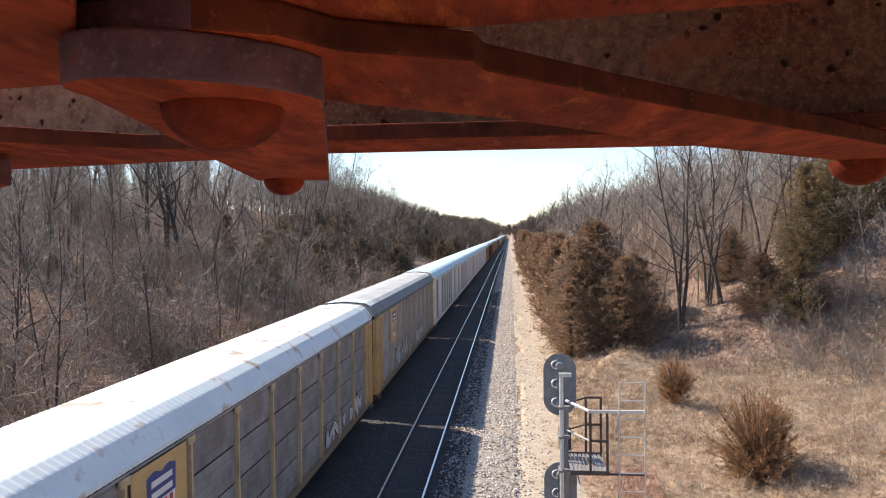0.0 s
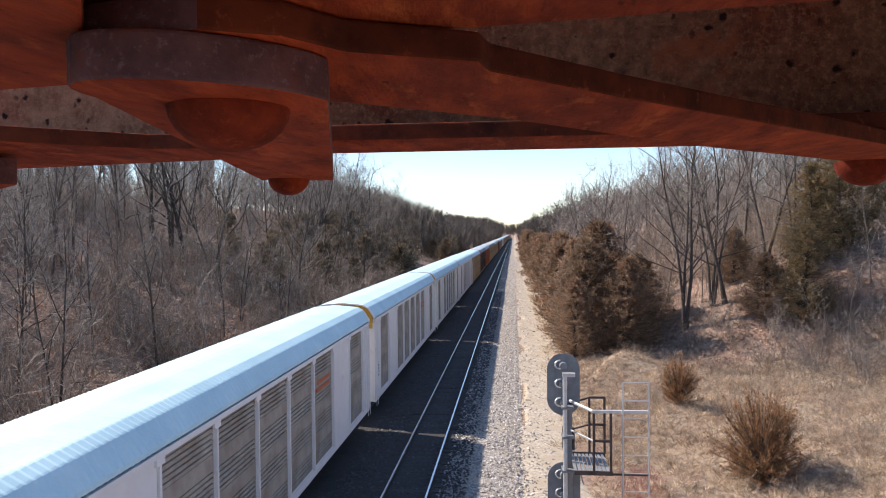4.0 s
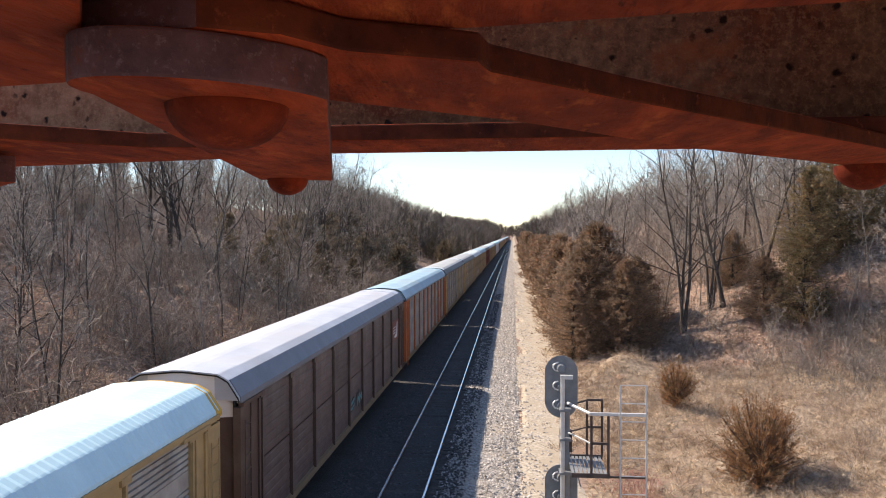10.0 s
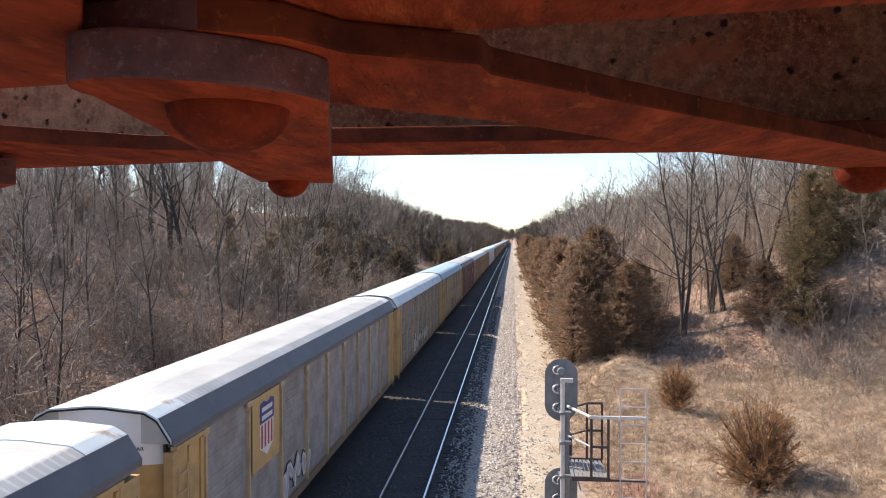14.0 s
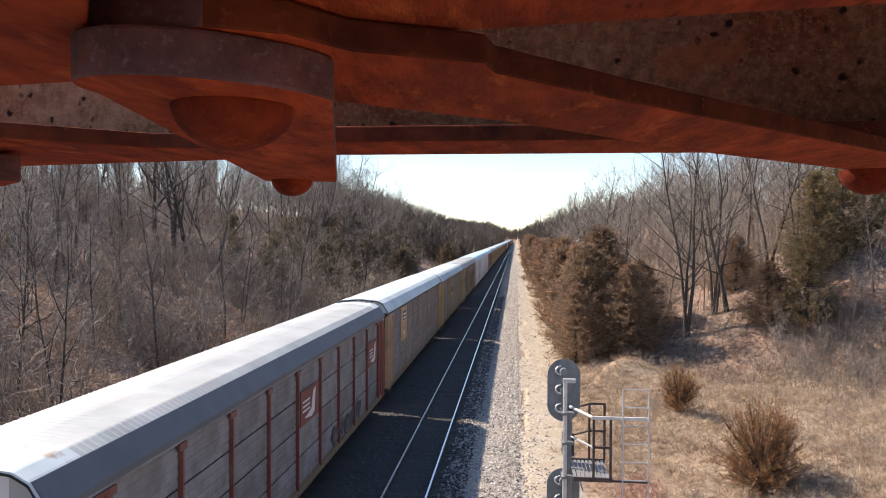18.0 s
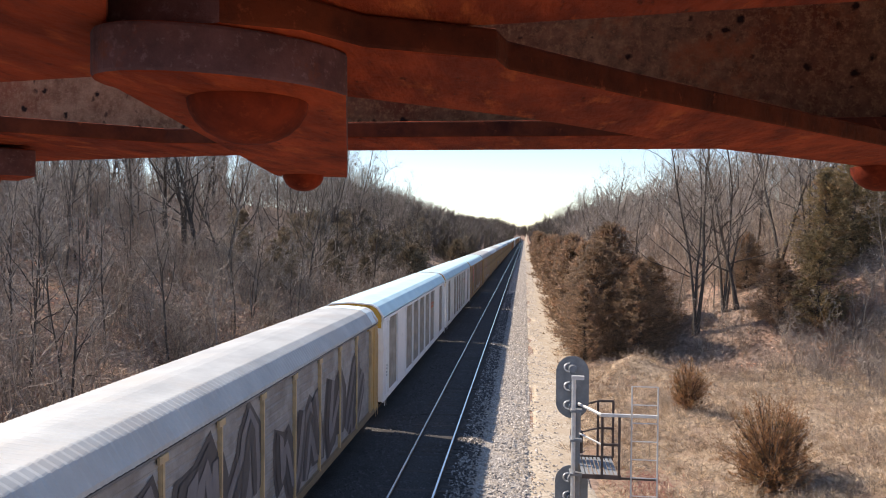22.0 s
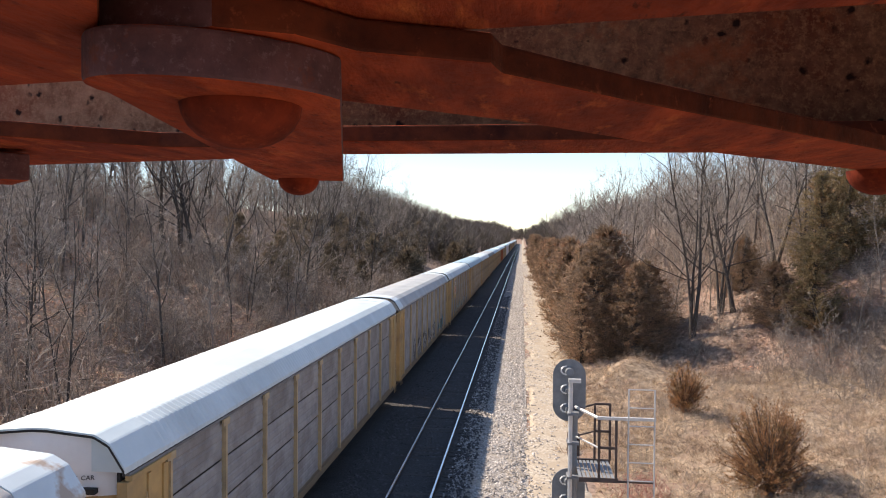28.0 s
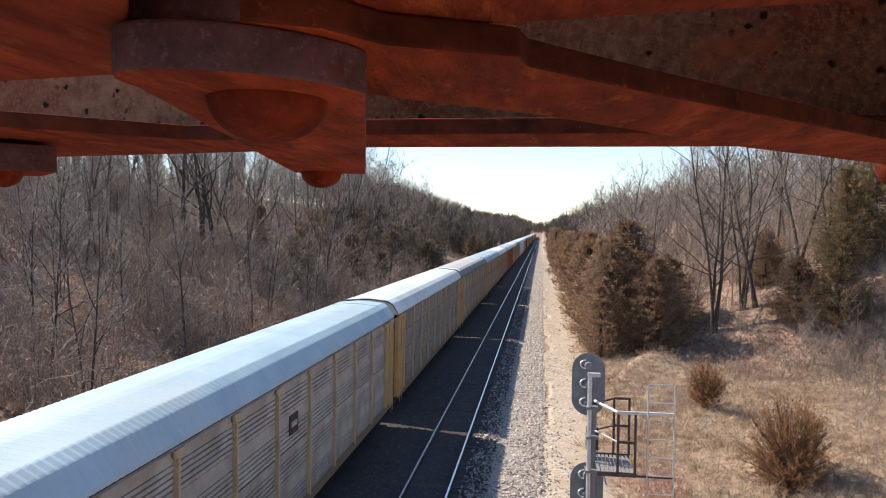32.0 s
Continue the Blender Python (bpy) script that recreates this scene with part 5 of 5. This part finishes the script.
        if corner > 1:
            part("corner_panel", shared(("cpanel", end_mat if not white else frame_mat, corner), lambda: Shape().box(SIDE - 0.1, SIDE + 0.004, 0.5, corner, 1.02, EAVE - 0.16).box(SIDE + 0.002, SIDE + 0.05, 0.62, 0.72, 1.05, EAVE - 0.2).box(SIDE + 0.002, SIDE + 0.05, corner - 0.3, corner - 0.2, 1.05, EAVE - 0.2)
                 .box(SIDE - 0.06, SIDE + 0.07, 0.02, corner - 0.06, EAVE - 0.15, EAVE - 0.06).mesh("corner_panel", fm if white else em)), None, c,
                 at=pose(0, -HB, 0) if sgn < 0 else pose(0, HB - corner - 0.5, 0))
        for x in (1.36, -SIDE - 0.02):
            part("corner_post", shared(("corner", end_mat if not white else frame_mat, x), lambda: Shape().box(x, x + SIDE - 1.34, -0.06, 0.6, 0.9, EAVE - 0.16).mesh("corner_post", fm if white else em)), None, c, at=at_end)
    if not far:
        # grab irons on the near corner
        lad = Shape()
        for k in range(9):
            lad.rod((SIDE + 0.07, -0.2, 1.1 + k * 0.38), (SIDE + 0.07, 0.2, 1.1 + k * 0.38), 0.014, sides=4)
        lad.rod((SIDE + 0.07, -0.2, 0.6), (SIDE + 0.07, -0.2, 4.3), 0.016, sides=4).rod((SIDE + 0.07, 0.2, 0.6), (SIDE + 0.07, 0.2, 4.3), 0.016, sides=4)
        lm = shared(("ladder", frame_mat), lambda: lad.mesh("ladder", fm))
        part("ladder", lm, None, c, at=pose(0, -HB + 0.32, 0))
        part("ladder", lm, None, c, at=pose(0, HB - 0.32, 0))
        for y in (-8.8, 8.8):
            b = part("bogie", shared("bogie", bogie_mesh), None, c, at=pose(0, y, 0))
            for wy in (-0.87, 0.87):
                for wx, turn in ((-0.753, 180), (0.753, 0)):
                    part("wheel", shared("wheel", wheel_mesh), None, b, at=pose(wx, wy, 0.42, 0, 0, turn))
    return c


YEL = dict(end_mat="ochre", cap_mat="white")
KINDS = {
    "plain": dict(label="zinc-sided autorack car with yellow posts and a pale metal roof", frame_mat="yellow", panel_mat="zinc_dark", roof="white", **YEL),
    "tall": dict(label="tall zinc-sided autorack car with tan posts and a ribbed white cap", frame_mat="salmon", panel_mat="zinc_dark", roof="white", end_mat="salmon", cap_mat="white", lift=0.05),
    "pale": dict(label="pale zinc autorack car with yellow posts and a white metal roof", frame_mat="yellow", panel_mat="zinc", roof="white", **YEL),
    "dull": dict(label="weathered autorack car with yellow posts and a dull grey roof", frame_mat="yellow", panel_mat="zinc", roof="grey", rows=1, **YEL),
    "ash": dict(label="weathered autorack car with yellow posts and an ash-grey roof", frame_mat="yellow", panel_mat="zinc", roof="ash", rows=1, **YEL),
    "worn": dict(label="autorack car with yellow posts and a flaking white roof", frame_mat="yellow", panel_mat="zinc_dark", roof="worn", **YEL),
    "white": dict(label="white autorack car with louvred panels and a yellow end cap", frame_mat="white", panel_mat="slats", roof="blue", end_mat="white", cap_mat="end_yellow", rows=1, kind="louver", white=True, bays=9, corner=1.4, lift=0.06),
    "louver": dict(label="pale louvred autorack car with yellow posts and a light blue roof", frame_mat="yellow", panel_mat="zinc_pale", roof="teal", rows=2, kind="louver", **YEL),
    "banded": dict(label="yellow autorack car with louvred panels and a blue-white roof", frame_mat="tan", panel_mat="zinc_pale", roof="blue", end_mat="end_yellow", cap_mat="end_yellow", rows=1, kind="louver", white=True, bays=9, corner=1.4),
    "sign": dict(label="mustard autorack car with grey panels and red eight-sided signs", frame_mat="tan_dark", panel_mat="zinc", roof="blue", end_mat="end_yellow", cap_mat="end_yellow", rows=1, white=True, bays=9, corner=1.4),
    "brown": dict(label="dark brown autorack car with a blue-grey roof", frame_mat="brown", panel_mat="brown_panel", roof="slate", end_mat="brown", cap_mat="white", rows=2),
    "orange": dict(label="autorack car with orange-red posts and pale louvred sides", frame_mat="orange", panel_mat="zinc_pale", roof="teal", end_mat="orange", cap_mat="white", rows=2, kind="louver"),
    "maroon": dict(label="autorack car with maroon posts and a grey roof", frame_mat="maroon", panel_mat="zinc_dark", roof="grey", end_mat="maroon", cap_mat="white"),
}
ORDER = ["plain", "worn", "dull", "white", "white", "white", "white", "white", "banded", "brown", "orange", "dull", "dull", "worn", "louver", "maroon", "tall", "plain", "ash",
         "white", "white", "sign", "ash", "pale", "ash", "pale", "louver", "plain", "dull", "louver", "plain", "orange", "pale", "dull", "white", "white", "plain", "brown", "dull", "louver"]
FIRST = -1
CARS = []
for i in range(58):
    key = ORDER[i] if i < len(ORDER) else ORDER[(i * 7) % 30]
    CARS.append((FIRST + i, car("autorack_car", far=i > 29, **KINDS[key]), key))

# ---- markings on the cars ----
def flat(name, c, rough=0.6):
    return surf(name, tuple(v * 0.8 for v in c), c, rough, scale=2.5, bump=0.05)


M["mark_blue"] = flat("blue_marking_paint", (0.05, 0.07, 0.22))
M["mark_red"] = flat("red_marking_paint", (0.50, 0.07, 0.06))
M["mark_white"] = flat("white_marking_paint", (0.72, 0.72, 0.72))
M["mark_black"] = flat("black_marking_paint", (0.03, 0.03, 0.035))
M["mark_teal"] = flat("teal_spray_paint", (0.10, 0.34, 0.38))
M["mark_grey"] = flat("silver_spray_paint", (0.50, 0.50, 0.52))
M["mark_dark"] = flat("charcoal_spray_paint", (0.085, 0.08, 0.085))
M["mark_smoke"] = flat("smoky_spray_paint", (0.20, 0.19, 0.20))
M["mark_orange"] = flat("orange_marking_paint", (0.60, 0.16, 0.07))
M["mark_yellow"] = flat("yellow_plate_paint", (0.56, 0.37, 0.16))
OUT = SIDE + 0.024
marks = random.Random(9)

def at_bay(i, corner=1.5, bays=9):
    return -HB + corner + (i + 0.5) * (BODY - 2 * corner) / bays


def sheet(c, name, y0, y1, z0, z1, material, x=OUT, label=""):
    return part(name, Shape().box(x - 0.02, x + 0.004, y0, y1, z0, z1), M[material], c, label)


def ring_sheet(c, name, ring, material, x):
    s = Shape()
    n = len(ring)
    s.v = [(x, y, z) for y, z in ring] + [(x + 0.006, y, z) for y, z in ring]
    s.f = [tuple(range(n))[::-1], tuple(range(n, 2 * n))] + [(i, (i + 1) % n, n + (i + 1) % n, n + i) for i in range(n)]
    return part(name, s, M[material], c)


def shield(c, bay):
    """Yellow plate with a blue-topped, striped shield, unlettered."""
    y = at_bay(bay)
    sheet(c, "logo_plate", y - 1.1, y + 1.1, 2.75, 4.7, "mark_yellow", label="faded yellow plate")
    w, z0, z1 = 0.58, 3.0, 4.45
    ring = [(y - w, z1), (y - w * 0.9, z0 + 0.25), (y, z0), (y + w * 0.9, z0 + 0.25), (y + w, z1), (y + w * 0.5, z1 + 0.07), (y, z1 - 0.02), (y - w * 0.5, z1 + 0.07)]
    ring_sheet(c, "shield", ring, "mark_white", OUT + 0.005)
    ring_sheet(c, "shield_top", [(y - w, z1), (y - w * 0.97, 3.92), (y + w * 0.97, 3.92), (y + w, z1), (y + w * 0.5, z1 + 0.07), (y, z1 - 0.02), (y - w * 0.5, z1 + 0.07)], "mark_blue", OUT + 0.012)
    for k in range(4):
        sheet(c, "stripe", y - 0.46 + k * 0.26, y - 0.34 + k * 0.26, 3.25, 3.88, "mark_red", OUT + 0.014)
    for z in (4.0, 4.22):
        sheet(c, "letter_bar", y - 0.42, y + 0.42, z, z + 0.12, "mark_white", OUT + 0.02)


def wild_loop():
    """A random swollen squiggle in a unit box."""
    n = marks.randrange(4, 7)
    return [(min(1, max(0, (i + 0.5) / n * 0.9 + marks.uniform(-0.28, 0.28))), marks.uniform(0.55, 1.0) if i % 2 else marks.uniform(0.0, 0.45)) for i in range(n)]


def curve_through(pts, n=4):
    """Points along a smooth line through the given ones."""
    p = [Vector(q) for q in [pts[0]] + pts + [pts[-1]]]
    out = []
    for a, b, c, d in zip(p, p[1:], p[2:], p[3:]):
        for k in range(n):
            t = k / n
            out.append(0.5 * (2 * b + (c - a) * t + (2 * a - 5 * b + 4 * c - d) * t * t + (3 * b - a - 3 * c + d) * t ** 3))
    return out + [p[-1]]


def spray_stroke(s, pts, width, x):
    """One sprayed line of a can, a flat film that overlaps itself."""
    k, n = len(s.v), len(pts)
    for i, p in enumerate(pts):
        d = (pts[min(n - 1, i + 1)] - pts[max(0, i - 1)]).normalized()
        w = width / 2 * (0.7 if i in (0, n - 1) else 1)
        e = x + i * 0.0007
        s.v += [(e, p.x + d.y * w, p.y - d.x * w), (e, p.x - d.y * w, p.y + d.x * w)]
    s.f += [(k + 2 * i, k + 2 * i + 2, k + 2 * i + 3, k + 2 * i + 1) for i in range(n - 1)]


def scrawl(c, y0, y1, z0, z1, materials, letters):
    """Sprayed swollen loops and hooks, none of them readable."""
    w = (y1 - y0) / letters
    for i in range(letters):
        loop = wild_loop()
        a, high = y0 + i * w + marks.uniform(-0.08, 0.08) * w, (z1 - z0) * marks.uniform(0.8, 1.0)
        slant = marks.uniform(-0.1, 0.25) * w
        pts = curve_through([(a + u * w * 0.95 + v * slant, z0 + v * high) for u, v in loop])
        fat = min(w, high) * marks.uniform(0.30, 0.42)
        for name, m, k, x in (("spray_outline", "mark_black" if materials[0] != "mark_dark" else "mark_dark", 1.45, SIDE - 0.040), ("spray_letter", materials[i % len(materials)], 1.0, SIDE - 0.020), ("spray_shine", materials[(i + 1) % len(materials)], 0.35, SIDE - 0.002)):
            s = Shape()
            spray_stroke(s, pts, fat * k, x)
            part(name, s, M[m], c)


def lettering(name, text, size, material, parent, at):
    """Flat letters of the built-in font as a mesh."""
    cu = bpy.data.curves.new(name, "FONT")
    cu.body, cu.size, cu.align_x, cu.extrude, cu.resolution_u = text, size, "CENTER", 0.002, 2
    tmp = bpy.data.objects.new(name, cu)
    me = bpy.data.meshes.new_from_object(tmp)
    me.name = name
    bpy.data.objects.remove(tmp)
    me.materials.clear()
    me.materials.append(M[material])
    return part(name, me, None, parent, at=at)


def cap_label(c, flat_end):
    if flat_end:
        p = part("notice", Shape().box(0.50, 0.94, -HB - 0.102, -HB - 0.092, 4.58, 5.02), M["mark_white"], c)
        for z, word in ((4.89, "EXCESS"), (4.76, "HEIGHT"), (4.63, "CAR")):
            lettering("letters", word, 0.115, "mark_black", p, pose(0.72, -HB - 0.105, z, 90))
        for k in range(2):
            part("letter_bar", Shape().box(0.45, 0.8, -HB - 0.10, -HB - 0.092, 3.95 + k * 0.2, 4.07 + k * 0.2), M["mark_black"], c)
    else:
        for x, word in ((-0.02, "EXCESS"), (0.46, "HEIGHT"), (0.82, "CAR")):
            lettering("letters", word, 0.115, "mark_black", c, pose(x, -HB - 0.126 + 0.26 * (x / 1.28) ** 2 - 0.02, 4.66, 90, 0, math.degrees(math.atan(0.52 * x / 1.28 ** 2))))


BY = {k: c for k, c, _ in CARS}
for k, c, key in CARS[:30]:
    cap_label(c, key in ("white", "banded", "sign"))
    if key == "white":
        y = at_bay(6, 1.4)
        for j in range(2):
            sheet(c, "letter_bar", y - 0.85 + j * 0.1, y + 0.85 + j * 0.05, 3.5 + j * 0.24, 3.62 + j * 0.24, "mark_orange", SIDE - 0.02)
        for j in range(4):
            sheet(c, "letter_bar", -HB + 0.75, -HB + 1.2, 1.9 + j * 0.16, 1.97 + j * 0.16, "mark_black", SIDE + 0.012)
for k in (0, 1, 11, 15, 24):
    shield(BY[k], 1)
# car by car
scrawl(BY[0], 4.5, 11.0, 1.05, 1.9, ("mark_grey", "mark_white"), 5)
scrawl(BY[1], -7.5, -1.0, 1.05, 2.3, ("mark_teal", "mark_white", "mark_grey"), 6)
scrawl(BY[1], 2.0, 6.0, 1.1, 2.2, ("mark_white", "mark_grey"), 4)
scrawl(BY[10], 6.0, 9.0, 1.2, 2.3, ("mark_teal", "mark_white"), 2)
scrawl(BY[10], -1.5, 1.5, 1.05, 1.9, ("mark_grey", "mark_black"), 2)
scrawl(BY[11], -6.4, -3.6, 1.1, 2.3, ("mark_white", "mark_grey"), 3)
scrawl(BY[12], -6.0, 2.0, 1.05, 2.2, ("mark_white", "mark_grey"), 6)
scrawl(BY[13], -3.0, 2.5, 1.1, 2.2, ("mark_smoke", "mark_dark"), 4)
scrawl(BY[14], 3.0, 8.0, 1.1, 2.0, ("mark_dark", "mark_smoke"), 5)
scrawl(BY[17], -11.5, 10.5, 1.1, 4.4, ("mark_dark", "mark_smoke"), 8)
scrawl(BY[20], -8.0, 11.0, 1.05, 2.0, ("mark_white", "mark_white", "mark_grey"), 16)
scrawl(BY[21], -8.0, 6.0, 1.05, 1.9, ("mark_white", "mark_grey"), 7)
scrawl(BY[8], -1.5, 1.2, 1.3, 2.3, ("mark_teal", "mark_dark"), 2)
scrawl(BY[23], -8.0, 4.0, 1.1, 2.3, ("mark_grey", "mark_dark"), 9)
scrawl(BY[23], 6.0, 10.0, 1.1, 2.2, ("mark_teal", "mark_teal", "mark_black"), 4)
scrawl(BY[24], -7.0, 9.0, 1.1, 2.0, ("mark_teal", "mark_grey"), 9)
# red mark on the yellow car: a framed block, a slanted block and a bar
c, y = BY[7], at_bay(1, 1.4)
for p in ((-0.75, -0.6, 3.34, 4.08), (-0.14, 0.0, 3.34, 4.08), (-0.75, 0.0, 4.08, 4.22), (-0.75, 0.0, 3.2, 3.34), (-0.7, 0.75, 2.85, 2.97)):
    sheet(c, "logo_mark", y + p[0], y + p[1], p[2], p[3], "mark_red", SIDE + 0.012)
ring_sheet(c, "logo_mark", [(y + 0.14, 4.35), (y + 0.34, 4.35), (y + 0.74, 3.3), (y + 0.54, 3.3)], "mark_red", SIDE + 0.014)
# brown and maroon cars: dark panel with a white bent mark
for k, bay in ((8, 8), (14, 4), (14, 8)):
    c, y = BY[k], at_bay(bay)
    sheet(c, "logo_plate", y - 1.1, y + 1.0, 2.9, 4.0, "maroon")
    ring_sheet(c, "logo_mark", [(y - 0.7, 3.1), (y + 0.1, 3.25), (y + 0.3, 3.8), (y + 0.6, 3.9), (y + 0.45, 3.1), (y + 0.1, 3.0)], "mark_white", OUT + 0.006)
    for z in (3.3, 3.45, 3.6):
        sheet(c, "letter_bar", y - 0.9, y - 0.1, z, z + 0.06, "mark_white", OUT + 0.006)
# small plates
c, y = BY[16], at_bay(3)
sheet(c, "logo_plate", y - 1.15, y + 1.15, 2.85, 4.0, "mark_yellow")
for j in (-1, 0, 1):
    sheet(c, "letter_bar", y - 0.25 + j * 0.6, y + 0.2 + j * 0.6, 3.15, 3.7, "mark_black", OUT + 0.006)
for k, bay, m in ((9, 7, "mark_orange"), (13, 4, "mark_red"), (13, 6, "mark_red"), (25, 4, "mark_black")):
    c, y = BY[k], at_bay(bay)
    sheet(c, "logo_plate", y - 0.35, y + 0.35, 3.2, 3.75, m, SIDE - 0.02)
    sheet(c, "letter_bar", y - 0.22, y + 0.22, 3.4, 3.55, "zinc_pale", SIDE - 0.01)
# red eight-sided signs
for k, bays in ((20, (1, 7)), (21, (2, 2))):
    for bay in set(bays):
        c, y = BY[k], at_bay(bay, 1.4 if k == 20 else 1.5)
        for r, m, x in ((1.0, "mark_white", OUT - 0.004), (0.93, "mark_red", OUT + 0.006)):
            ring_sheet(c, "sign_plate", [(y + dy * r * 0.75, 3.55 + dz * r) for dy, dz in ((-1, -0.6), (-0.6, -1), (0.6, -1), (1, -0.6), (1, 0.6), (0.6, 1), (-0.6, 1), (-1, 0.6))], m, x)
        for z in (3.0, 3.45, 3.9):
            sheet(c, "letter_bar", y - 0.5, y + 0.5, z, z + 0.14, "mark_white", OUT + 0.016)

# dark joints between the upright boards of one car's cap
for j in range(10):
    x = -1.17 + j * 0.26
    y = -HB - 0.125 + 0.26 * (x / 1.28) ** 2
    part("cap_joint", Shape().box(x - 0.016, x + 0.016, y - 0.006, y + 0.03, 4.0, roof_height(x, 0.05) - 0.03), M["black"], BY[15])
part("cap_joint", Shape().box(-0.2, 1.0, -HB - 0.115, -HB - 0.02, 4.66, 4.69), M["black"], BY[15])
for k in (22, 24, 1, 16, 8):
    y = -HB - 0.125 + 0.26 * (0.7 / 1.28) ** 2
    part("cap_slot", Shape().box(0.1, 1.0, y - 0.09, y + 0.03, 4.44, 4.53), M["black"], BY[k])

# ---- motion of the train ----
# cars passed since the start, by time
PASSED = [(0, 0.0), (6, 4.572), (9, 6.869), (12, 9.243), (14, 10.787), (17, 13.148), (19, 14.70), (23, 17.858), (28, 21.858), (32, 25.065)]
GAP0 = 35.5   # the coupling behind car 0 at the start

def motions():
    for k, c, _ in CARS:
        walk(c, [(t, pose(TRAIN_X, GAP0 + (k - 0.5 - d) * LEN, 0)) for t, d in PASSED])


motions()
